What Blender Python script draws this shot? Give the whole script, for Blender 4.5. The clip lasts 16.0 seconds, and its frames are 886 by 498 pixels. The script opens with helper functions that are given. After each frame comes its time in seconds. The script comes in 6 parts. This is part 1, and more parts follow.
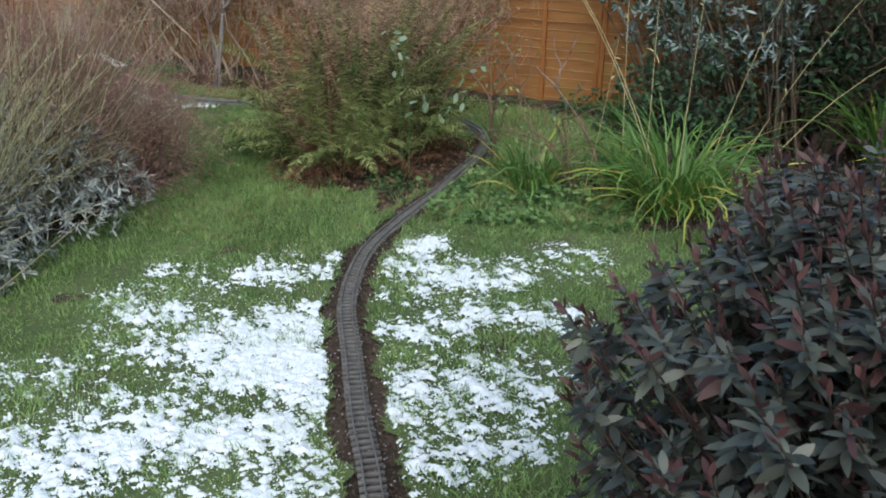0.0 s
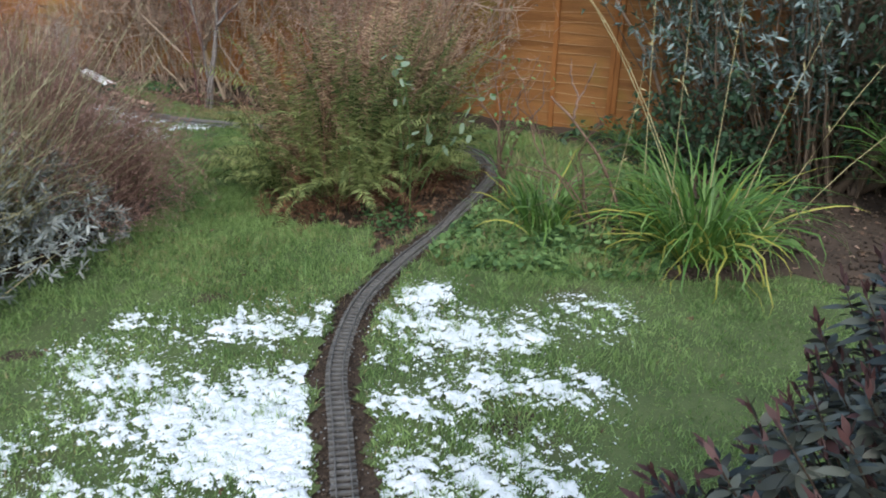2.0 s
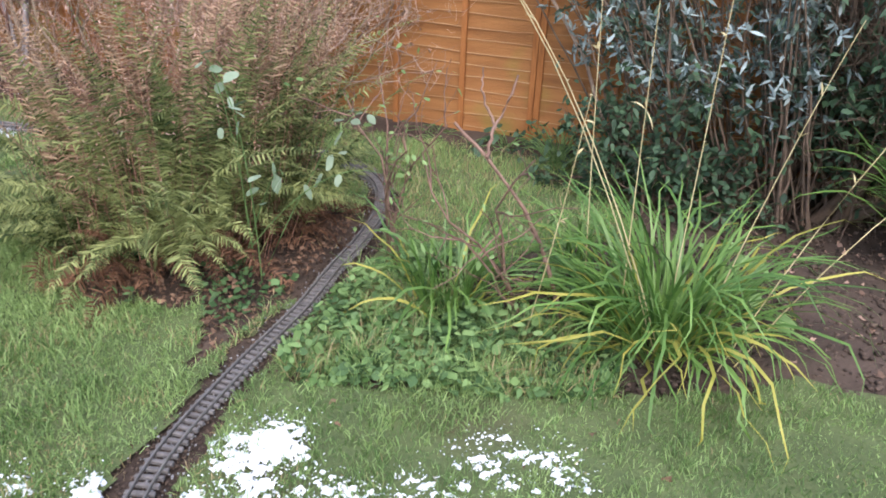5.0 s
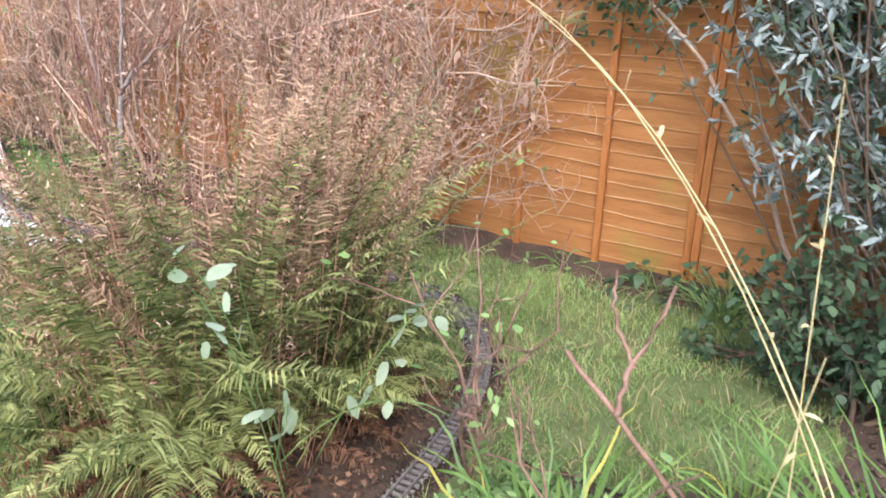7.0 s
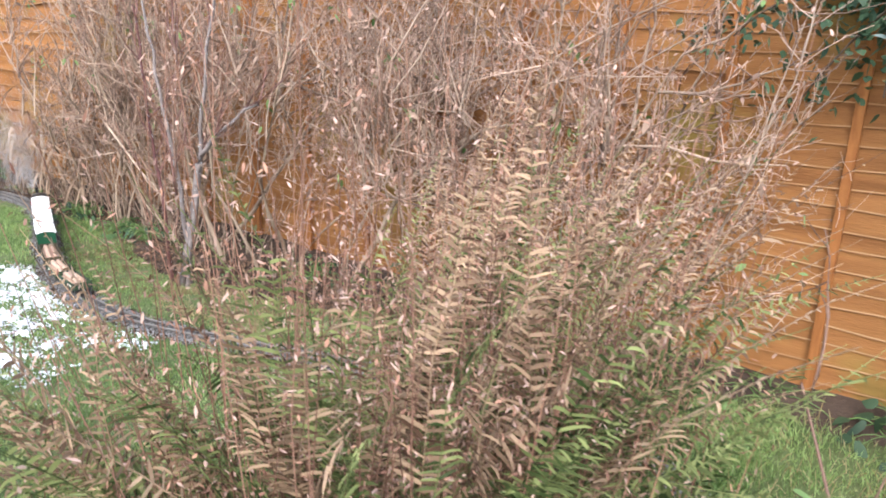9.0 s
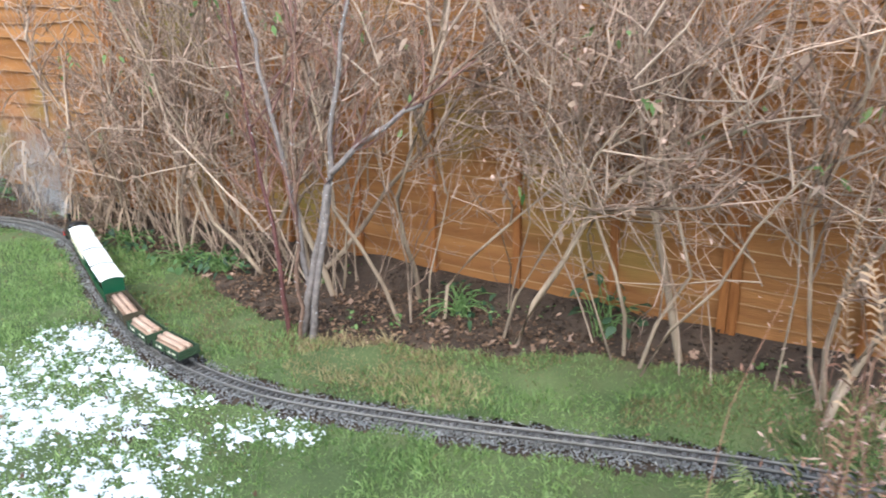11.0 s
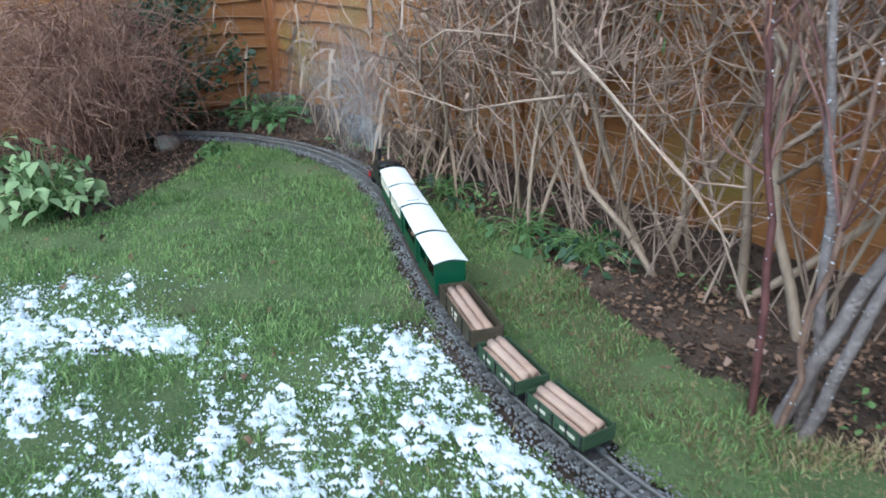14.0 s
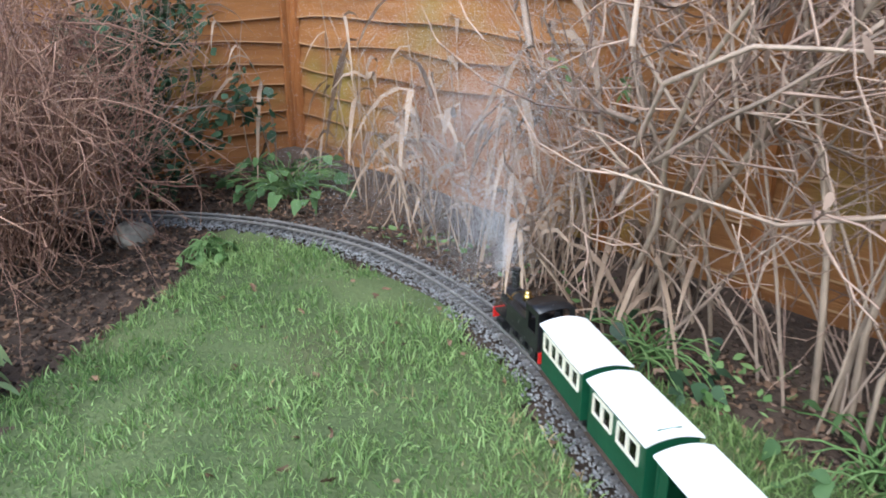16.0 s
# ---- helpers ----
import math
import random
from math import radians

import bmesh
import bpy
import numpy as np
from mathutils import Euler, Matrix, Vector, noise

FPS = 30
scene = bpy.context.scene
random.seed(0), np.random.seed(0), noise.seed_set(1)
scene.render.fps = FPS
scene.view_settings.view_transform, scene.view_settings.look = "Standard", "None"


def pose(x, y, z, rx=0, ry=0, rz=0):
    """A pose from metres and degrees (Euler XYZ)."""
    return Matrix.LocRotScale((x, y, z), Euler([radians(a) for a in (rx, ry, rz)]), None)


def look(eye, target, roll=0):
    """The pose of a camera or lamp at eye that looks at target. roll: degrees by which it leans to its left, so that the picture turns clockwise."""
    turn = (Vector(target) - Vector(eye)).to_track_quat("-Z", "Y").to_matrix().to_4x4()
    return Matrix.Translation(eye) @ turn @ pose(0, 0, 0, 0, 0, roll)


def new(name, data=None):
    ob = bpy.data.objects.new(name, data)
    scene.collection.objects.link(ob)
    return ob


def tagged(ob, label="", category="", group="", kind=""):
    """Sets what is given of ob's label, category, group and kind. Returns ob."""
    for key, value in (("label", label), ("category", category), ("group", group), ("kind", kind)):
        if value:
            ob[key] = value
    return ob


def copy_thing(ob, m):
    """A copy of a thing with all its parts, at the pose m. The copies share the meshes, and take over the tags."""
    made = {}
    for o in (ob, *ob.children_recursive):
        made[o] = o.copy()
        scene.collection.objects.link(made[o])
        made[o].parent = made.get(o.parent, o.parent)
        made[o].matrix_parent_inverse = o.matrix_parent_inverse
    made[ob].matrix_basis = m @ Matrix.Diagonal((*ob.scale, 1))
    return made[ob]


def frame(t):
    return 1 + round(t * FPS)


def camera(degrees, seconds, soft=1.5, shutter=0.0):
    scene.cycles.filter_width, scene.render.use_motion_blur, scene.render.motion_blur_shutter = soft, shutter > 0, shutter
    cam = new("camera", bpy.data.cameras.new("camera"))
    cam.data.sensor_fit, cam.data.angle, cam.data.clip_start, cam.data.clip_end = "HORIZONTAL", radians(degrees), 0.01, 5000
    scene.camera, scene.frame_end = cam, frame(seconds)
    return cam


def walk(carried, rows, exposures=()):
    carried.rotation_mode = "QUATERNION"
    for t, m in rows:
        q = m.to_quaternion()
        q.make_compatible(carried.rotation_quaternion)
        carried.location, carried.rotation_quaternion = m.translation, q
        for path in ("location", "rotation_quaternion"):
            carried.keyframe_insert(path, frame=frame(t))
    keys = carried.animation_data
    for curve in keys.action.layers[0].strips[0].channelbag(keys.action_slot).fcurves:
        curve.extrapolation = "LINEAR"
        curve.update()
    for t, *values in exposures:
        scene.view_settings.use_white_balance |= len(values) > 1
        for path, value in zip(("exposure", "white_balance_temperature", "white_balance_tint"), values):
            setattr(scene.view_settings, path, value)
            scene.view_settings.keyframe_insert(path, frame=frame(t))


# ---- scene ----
cam = camera(61.4, 16.0, soft=1.8, shutter=0.22)
PATH = [
    (0, (1.338, 0.479, 1.45), (0.458, 2.087, 0.648), 0.0),
    (0.5, (1.327, 0.576, 1.466), (0.355, 2.138, 0.682), -0.7),
    (1, (1.318, 0.638, 1.457), (0.275, 2.162, 0.688), -1.2),
    (1.5, (1.256, 0.724, 1.445), (0.218, 2.25, 0.673), -0.9),
    (2, (1.126, 0.82, 1.441), (0.241, 2.442, 0.676), 0.8),
    (2.5, (1.033, 0.9, 1.436), (0.251, 2.584, 0.692), 1.0),
    (3, (0.95, 1.13, 1.434), (0.152, 2.809, 0.695), 0.5),
    (3.5, (0.916, 1.332, 1.418), (0.128, 3.014, 0.677), 0.8),
    (3.7, (0.877, 1.404, 1.407), (0.117, 3.095, 0.655), 1.1),
    (5.8, (0.609, 2.423, 1.408), (-0.056, 4.1, 0.544), 2.4),
    (6, (0.572, 2.524, 1.413), (-0.104, 4.2, 0.556), 2.3),
    (6.5, (0.483, 2.802, 1.434), (-0.256, 4.471, 0.617), 2.1),
    (7, (0.368, 3.006, 1.488), (-0.667, 4.561, 0.774), 1.4),
    (7.5, (0.127, 3.149, 1.475), (-0.915, 4.722, 0.811), 3.0),
    (8, (-0.167, 3.242, 1.459), (-1.067, 4.916, 0.838), 4.2),
    (8.5, (-0.386, 3.342, 1.441), (-1.454, 4.925, 0.845), 2.3),
    (8.7, (-0.456, 3.371, 1.42), (-1.586, 4.916, 0.841), 2.0),
    (10.8, (-1.762, 3.541, 1.416), (-2.756, 5.145, 0.753), -0.7),
    (11, (-1.872, 3.551, 1.423), (-2.894, 5.133, 0.751), -1.5),
    (11.5, (-2.04, 3.614, 1.448), (-3.221, 5.012, 0.641), -3.3),
    (12, (-2.101, 3.651, 1.436), (-3.461, 4.836, 0.574), -3.5),
    (12.5, (-2.128, 3.651, 1.431), (-3.564, 4.754, 0.583), -3.7),
    (13, (-2.500, 3.815, 1.320), (-3.957, 4.907, 0.493), -2.6),
    (13.5, (-2.900, 3.980, 1.205), (-4.352, 5.086, 0.388), -1.7),
    (14, (-3.315, 4.150, 1.080), (-4.763, 5.284, 0.295), -0.6),
    (14.5, (-3.700, 4.320, 0.980), (-5.150, 5.482, 0.239), 0.1),
    (15, (-4.130, 4.500, 0.905), (-5.590, 5.668, 0.195), 0.6),
    (15.5, (-4.570, 4.640, 0.875), (-6.004, 5.850, 0.182), 0.3),
    (16, (-4.830, 4.720, 0.860), (-6.288, 5.903, 0.171), 0.0),
]
EXPOSURES = [(0, 0.57, 6500, 2), (1, 0.56, 6500, 2), (2, 0.67, 6500, 3), (3.5, 1.0, 6450, 4), (6, 1.77, 6450, 22), (7, 1.92, 6750, 17), (8.7, 1.76, 6600, 11), (10.8, 1.54, 6300, 5), (11.5, 1.4, 5900, -3), (12, 1.06, 5550, -9), (12.5, 0.9, 5500, -8), (14, 0.95, 5450, -1), (15, 1.2, 5500, 3), (16, 1.38, 5850, 5)]
walk(cam, [(t, look(eye, target, roll)) for t, eye, target, roll in PATH], EXPOSURES)

# ---- world and light: a flat winter overcast ----
world = bpy.data.worlds.new("winter_sky")
scene.world = world
world.use_nodes = True
wn = world.node_tree.nodes
sky = wn.new("ShaderNodeTexSky")
sky.sky_type, sky.sun_disc = "NISHITA", False
sky.sun_elevation, sky.sun_rotation = radians(47), radians(153)
sky.air_density, sky.dust_density, sky.ozone_density = 1.0, 1.6, 1.0
wn["Background"].inputs["Strength"].default_value = 0.15
world.node_tree.links.new(sky.outputs["Color"], wn["Background"].inputs["Color"])
sun_data = bpy.data.lights.new("sun", "SUN")
sun_data.energy, sun_data.angle, sun_data.color = 1.5, radians(70), (1.0, 0.98, 0.95)
sun = new("sun", sun_data)
sun.matrix_world = look((2.5, -5, 11), (-2, 4, 0))


# ---- materials ----
def mat(name, low, high, rough=0.8, scale=30.0, fine=0.0, bump=0.15, island=0.0, metal=0.0, coords="Object", stretch=(1, 1, 1), spec=0.3, thin=0.0, objrand=0.0, stain=None):
    """Two colours mixed by coarse and fine noise, with relief; island and objrand vary piece by piece."""
    m = bpy.data.materials.new(name)
    m.use_nodes = True
    n, l = m.node_tree.nodes, m.node_tree.links
    b = n["Principled BSDF"]
    tc = n.new("ShaderNodeTexCoord")
    mp = n.new("ShaderNodeMapping")
    mp.inputs["Scale"].default_value = stretch
    if coords == "Position":
        tc = n.new("ShaderNodeNewGeometry")
    l.new(tc.outputs[coords], mp.inputs["Vector"])
    n1 = n.new("ShaderNodeTexNoise")
    n1.inputs["Scale"].default_value, n1.inputs["Detail"].default_value = scale, 5
    n2 = n.new("ShaderNodeTexNoise")
    n2.inputs["Scale"].default_value, n2.inputs["Detail"].default_value = fine or scale * 7, 3
    for q in (n1, n2):
        l.new(mp.outputs[0], q.inputs["Vector"])
    mx = n.new("ShaderNodeMath")
    mx.operation = "MULTIPLY_ADD"
    l.new(n2.outputs["Fac"], mx.inputs[0])
    mx.inputs[1].default_value = 0.5
    half = n.new("ShaderNodeMath")
    half.operation = "MULTIPLY_ADD"
    l.new(n1.outputs["Fac"], half.inputs[0])
    half.inputs[1].default_value, half.inputs[2].default_value = 1.6, -0.55
    l.new(half.outputs[0], mx.inputs[2])
    fac = mx.outputs[0]
    for amount, node, out in ((island, "ShaderNodeNewGeometry", "Random Per Island"), (objrand, "ShaderNodeObjectInfo", "Random")):
        if amount:
            g = n.new(node)
            a = n.new("ShaderNodeMath")
            a.operation = "MULTIPLY_ADD"
            l.new(g.outputs[out], a.inputs[0])
            a.inputs[1].default_value = amount * 2
            sub = n.new("ShaderNodeMath")
            sub.operation = "SUBTRACT"
            l.new(fac, sub.inputs[0])
            sub.inputs[1].default_value = amount
            l.new(sub.outputs[0], a.inputs[2])
            fac = a.outputs[0]
    cr = n.new("ShaderNodeMix")
    cr.data_type, cr.clamp_factor = "RGBA", True
    l.new(fac, cr.inputs["Factor"])
    cr.inputs["A"].default_value, cr.inputs["B"].default_value = (*low, 1), (*high, 1)
    base = cr.outputs["Result"]
    if stain:
        n3 = n.new("ShaderNodeTexNoise")
        n3.inputs["Scale"].default_value, n3.inputs["Detail"].default_value = 2.1, 3
        l.new(tc.outputs[coords], n3.inputs["Vector"])
        rm = n.new("ShaderNodeMapRange")
        rm.inputs["From Min"].default_value, rm.inputs["From Max"].default_value, rm.inputs["To Max"].default_value = 0.55, 0.75, 0.6
        l.new(n3.outputs["Fac"], rm.inputs["Value"])
        st = n.new("ShaderNodeMix")
        st.data_type = "RGBA"
        l.new(rm.outputs[0], st.inputs["Factor"])
        l.new(base, st.inputs["A"])
        st.inputs["B"].default_value = (*stain, 1)
        base = st.outputs["Result"]
    l.new(base, b.inputs["Base Color"])
    b.inputs["Roughness"].default_value, b.inputs["Metallic"].default_value = rough, metal
    b.inputs["Specular IOR Level"].default_value = spec
    if thin:
        b.inputs["Subsurface Weight"].default_value = 0.0
        tr = n.new("ShaderNodeBsdfTranslucent")
        l.new(cr.outputs["Result"], tr.inputs["Color"])
        mixs = n.new("ShaderNodeMixShader")
        mixs.inputs[0].default_value = thin
        l.new(b.outputs[0], mixs.inputs[1])
        l.new(tr.outputs[0], mixs.inputs[2])
        l.new(mixs.outputs[0], n["Material Output"].inputs["Surface"])
    if bump:
        bp = n.new("ShaderNodeBump")
        bp.inputs["Strength"].default_value, bp.inputs["Distance"].default_value = bump, 0.01
        l.new(n2.outputs["Fac"], bp.inputs["Height"])
        l.new(bp.outputs[0], b.inputs["Normal"])
    return m


SOIL = mat("soil", (0.035, 0.025, 0.019), (0.115, 0.08, 0.06), 0.95, 4, 60, 0.9)
CLOD = mat("soil_clod", (0.03, 0.021, 0.016), (0.125, 0.088, 0.066), 0.97, 6, 80, 0.6, island=0.4)
TURF = mat("turf", (0.05, 0.075, 0.028), (0.14, 0.175, 0.07), 0.95, 3, 80, 0.8, stain=(0.1, 0.075, 0.045))
GRASS = mat("grass", (0.08, 0.155, 0.042), (0.37, 0.51, 0.195), 0.55, 1.6, 9, 0, island=0.42, thin=0.3)
WITHERED = mat("withered_grass", (0.1, 0.075, 0.035), (0.33, 0.26, 0.14), 0.85, 5, 40, 0, island=0.4, thin=0.15)
DRYGRASS = mat("dry_grass", (0.26, 0.2, 0.09), (0.5, 0.41, 0.24), 0.8, 5, 40, 0, island=0.4, thin=0.25)
SNOW = mat("snow", (0.7, 0.75, 0.8), (0.86, 0.89, 0.92), 0.7, 12, 160, 0.5)
BALLAST = mat("ballast", (0.15, 0.148, 0.15), (0.35, 0.347, 0.347), 0.9, 20, 200, 0.5, island=0.36)
RAIL = mat("rail", (0.13, 0.12, 0.112), (0.27, 0.255, 0.24), 0.6, 15, 200, 0.1, metal=0.35)
SLEEPER = mat("sleeper", (0.06, 0.055, 0.054), (0.17, 0.16, 0.155), 0.85, 30, 200, 0.3, objrand=0.3)
FENCE = mat("fence_boards", (0.19, 0.077, 0.023), (0.36, 0.162, 0.055), 0.8, 2.2, 26, 0.5, stretch=(1, 1, 9), objrand=0.22, coords="Position", stain=(0.2, 0.2, 0.04))
FENCE_EDGE = mat("fence_worn_edge", (0.26, 0.1, 0.027), (0.56, 0.36, 0.2), 0.85, 1.1, 9, 0.2, coords="Position")
BATTEN = mat("fence_battens", (0.2, 0.07, 0.018), (0.4, 0.16, 0.05), 0.8, 9, 90, 0.4, stretch=(6, 6, 1), objrand=0.2)
TWIG = mat("tan_twigs", (0.12, 0.083, 0.062), (0.5, 0.375, 0.29), 0.85, 5, 60, 0.4, island=0.4)
FINETWIG = mat("fine_hedge_twigs", (0.14, 0.086, 0.066), (0.57, 0.4, 0.31), 0.88, 5, 60, 0, island=0.45)
HEDGESTEM = mat("hedge_stems", (0.13, 0.094, 0.068), (0.5, 0.38, 0.28), 0.88, 9, 70, 0.6, island=0.2, stretch=(1, 1, 0.4))
BARK = mat("grey_bark", (0.12, 0.095, 0.078), (0.4, 0.335, 0.28), 0.9, 14, 90, 0.6, island=0.2)
REDTWIG = mat("red_twigs", (0.09, 0.04, 0.036), (0.26, 0.14, 0.12), 0.7, 14, 90, 0.3, island=0.3)
WINE = mat("wine_red_bark", (0.05, 0.02, 0.02), (0.17, 0.07, 0.065), 0.6, 20, 120, 0.3)
RUSSET = mat("russet_twigs", (0.13, 0.06, 0.042), (0.43, 0.235, 0.16), 0.9, 5, 60, 0, island=0.45)
FUCHSIA = mat("fuchsia_twigs", (0.11, 0.05, 0.037), (0.44, 0.265, 0.19), 0.85, 5, 60, 0.3, island=0.45)
TREEBARK = mat("grey_tree_bark", (0.1, 0.08, 0.075), (0.33, 0.28, 0.265), 0.85, 25, 120, 0.7)
ROSE = mat("rose_bark", (0.08, 0.044, 0.033), (0.28, 0.175, 0.13), 0.75, 20, 120, 0.3, island=0.3)
TANSTALK = mat("tan_stalk", (0.12, 0.076, 0.05), (0.47, 0.345, 0.25), 0.8, 6, 40, 0, island=0.4, thin=0.15)
PINKTWIG = mat("pinkish_twigs", (0.15, 0.075, 0.06), (0.46, 0.285, 0.23), 0.9, 5, 60, 0, island=0.45)
FROST = mat("frost", (0.6, 0.63, 0.68), (0.85, 0.87, 0.9), 0.8, 30, 200, 0.2)
FERN = mat("fern_green", (0.04, 0.066, 0.017), (0.36, 0.4, 0.155), 0.7, 2.2, 20, 0, island=0.5, thin=0.25)
# pinkish seed plumes, coloured paler to take in the bright steam haze
PLUME = mat("pale_plume", (0.2, 0.115, 0.085), (0.62, 0.43, 0.35), 0.9, 5, 60, 0, island=0.45, thin=0.2)
FERNBROWN = mat("fern_brown", (0.11, 0.06, 0.036), (0.58, 0.4, 0.26), 0.85, 2.2, 20, 0, island=0.5, thin=0.2)
FERNDEAD = mat("fern_dead", (0.07, 0.034, 0.02), (0.24, 0.125, 0.07), 0.9, 5, 30, 0, island=0.4, thin=0.2)
LAVENDER = mat("lavender_leaf", (0.1, 0.11, 0.1), (0.58, 0.6, 0.57), 0.8, 4, 30, 0, island=0.4, thin=0.15)
LAVSTEM = mat("lavender_stems", (0.19, 0.17, 0.085), (0.58, 0.54, 0.33), 0.8, 3, 30, 0, island=0.45)
STRAW = mat("straw_stems", (0.22, 0.175, 0.095), (0.54, 0.46, 0.29), 0.8, 3, 30, 0, island=0.45)
IRIS = mat("strap_leaf", (0.05, 0.13, 0.025), (0.2, 0.34, 0.08), 0.45, 3, 25, 0, island=0.35, thin=0.3, spec=0.5)
IRISYELLOW = mat("strap_leaf_yellowed", (0.3, 0.3, 0.05), (0.55, 0.5, 0.13), 0.5, 6, 30, 0, island=0.3, thin=0.3)
STALK = mat("dry_stalk", (0.3, 0.25, 0.11), (0.56, 0.47, 0.27), 0.7, 6, 40, 0, island=0.3)
HEBE = mat("hebe_leaf", (0.012, 0.015, 0.011), (0.115, 0.124, 0.1), 0.36, 5, 30, 0, island=0.42, thin=0.08, spec=0.5)
HEBETIP = mat("hebe_tip", (0.03, 0.014, 0.015), (0.115, 0.055, 0.053), 0.5, 8, 40, 0, island=0.35, thin=0.1)
BUDDLEIA = mat("buddleia_leaf", (0.09, 0.13, 0.12), (0.38, 0.46, 0.45), 0.75, 3, 30, 0, island=0.45, thin=0.15)
IVY = mat("ivy_leaf", (0.014, 0.034, 0.018), (0.06, 0.11, 0.055), 0.55, 4, 30, 0, island=0.4, thin=0.1, spec=0.3)
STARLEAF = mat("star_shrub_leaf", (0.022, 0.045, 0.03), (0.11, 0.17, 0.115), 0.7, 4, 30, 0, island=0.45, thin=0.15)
MALLOW = mat("grey_green_leaf", (0.12, 0.2, 0.075), (0.4, 0.5, 0.25), 0.7, 5, 30, 0.1, island=0.4, thin=0.2)
TRUNK = mat("tan_bark", (0.12, 0.08, 0.052), (0.34, 0.25, 0.175), 0.9, 12, 70, 0.7)
BROWNBARK = mat("brown_bark", (0.04, 0.028, 0.02), (0.17, 0.12, 0.085), 0.9, 14, 90, 0.6, island=0.35)
WEED = mat("weed_leaf", (0.075, 0.155, 0.042), (0.25, 0.38, 0.145), 0.6, 4, 30, 0, island=0.4, thin=0.25)
BRAMBLE = mat("bramble_leaf", (0.1, 0.15, 0.085), (0.27, 0.34, 0.235), 0.6, 5, 30, 0.1, island=0.4, thin=0.2)
BRAMBLEDARK = mat("dark_weed_leaf", (0.035, 0.08, 0.028), (0.14, 0.24, 0.09), 0.6, 4, 30, 0, island=0.4, thin=0.2)
DEADLEAF = mat("withered_leaf", (0.13, 0.085, 0.062), (0.42, 0.3, 0.23), 0.88, 5, 40, 0.1, island=0.45, thin=0.2)
LITTER = mat("fallen_leaf", (0.05, 0.028, 0.018), (0.27, 0.165, 0.105), 0.85, 5, 40, 0.1, island=0.45)
PALELITTER = mat("pale_fallen_leaf", (0.13, 0.08, 0.055), (0.42, 0.28, 0.21), 0.85, 8, 60, 0.1, island=0.45)
ROCK = mat("rock", (0.14, 0.125, 0.1), (0.38, 0.34, 0.28), 0.9, 9, 60, 0.6)
CONCRETE = mat("pale_board", (0.5, 0.48, 0.43), (0.68, 0.66, 0.6), 0.8, 5, 60, 0.2)
LOCOBLACK = mat("loco_black", (0.006, 0.006, 0.007), (0.02, 0.02, 0.022), 0.32, 20, 120, 0.05, spec=0.6)
BUFFERRED = mat("buffer_red", (0.42, 0.012, 0.012), (0.6, 0.03, 0.025), 0.4, 25, 120, 0.05)
BRASS = mat("brass", (0.6, 0.4, 0.12), (0.85, 0.62, 0.25), 0.25, 25, 120, 0.05, metal=1.0)
STEEL = mat("steel", (0.3, 0.3, 0.3), (0.55, 0.55, 0.54), 0.35, 25, 120, 0.05, metal=1.0)
COACHGREEN = mat("coach_green", (0.006, 0.055, 0.026), (0.013, 0.09, 0.042), 0.38, 12, 120, 0.05, spec=0.5)
CREAM = mat("cream_paint", (0.68, 0.64, 0.5), (0.8, 0.77, 0.64), 0.5, 15, 120, 0.05)
ROOFWHITE = mat("white_roof", (0.84, 0.84, 0.83), (0.92, 0.92, 0.91), 0.75, 10, 90, 0.1)
DARKWOOD = mat("dark_interior", (0.03, 0.02, 0.014), (0.08, 0.055, 0.04), 0.8, 20, 120, 0.1)
WAGONBROWN = mat("wagon_brown", (0.045, 0.036, 0.022), (0.1, 0.08, 0.05), 0.75, 12, 90, 0.2)
WAGONGREEN = mat("wagon_green", (0.03, 0.055, 0.028), (0.06, 0.1, 0.055), 0.75, 12, 90, 0.2)
LOGWOOD = mat("peeled_log", (0.34, 0.21, 0.145), (0.6, 0.43, 0.335), 0.8, 10, 90, 0.3, stretch=(1, 6, 6), objrand=0.25)
FIGURE = mat("figure_paint", (0.25, 0.16, 0.1), (0.65, 0.5, 0.36), 0.7, 60, 200, 0, objrand=0.5)
GLASS = bpy.data.materials.new("window_glass")
GLASS.use_nodes = True
gb = GLASS.node_tree.nodes["Principled BSDF"]
gb.inputs["Transmission Weight"].default_value, gb.inputs["Roughness"].default_value, gb.inputs["IOR"].default_value = 1.0, 0.05, 1.2


# ---- mesh helpers ----
rng = np.random.default_rng(7)


def link_mesh(name, verts, quads, material, parent=None, smooth=False):
    """One mesh object from arrays of vertices and four-cornered faces."""
    me = bpy.data.meshes.new(name)
    verts, quads = np.asarray(verts, np.float32).reshape(-1, 3), np.asarray(quads, np.int32).reshape(-1, 4)
    me.vertices.add(len(verts))
    me.vertices.foreach_set("co", verts.ravel())
    me.loops.add(quads.size)
    me.loops.foreach_set("vertex_index", quads.ravel())
    me.polygons.add(len(quads))
    me.polygons.foreach_set("loop_start", np.arange(0, quads.size, 4, dtype=np.int32))
    me.materials.append(material)
    if smooth:
        me.polygons.foreach_set("use_smooth", np.ones(len(quads), bool))
    me.update(calc_edges=True)
    me.validate()
    ob = new(name, me)
    ob.parent = parent
    return ob


def part(name, bm, material, parent=None, label="", smooth=False):
    """Links a bmesh as one mesh object under a thing or a part."""
    me = bpy.data.meshes.new(name)
    bm.to_mesh(me)
    bm.free()
    me.materials.append(material)
    if smooth:
        for p in me.polygons:
            p.use_smooth = True
    ob = new(name, me)
    ob.parent = parent
    return tagged(ob, label)


def unit(v):
    return v / np.maximum(np.linalg.norm(v, axis=-1, keepdims=True), 1e-9)


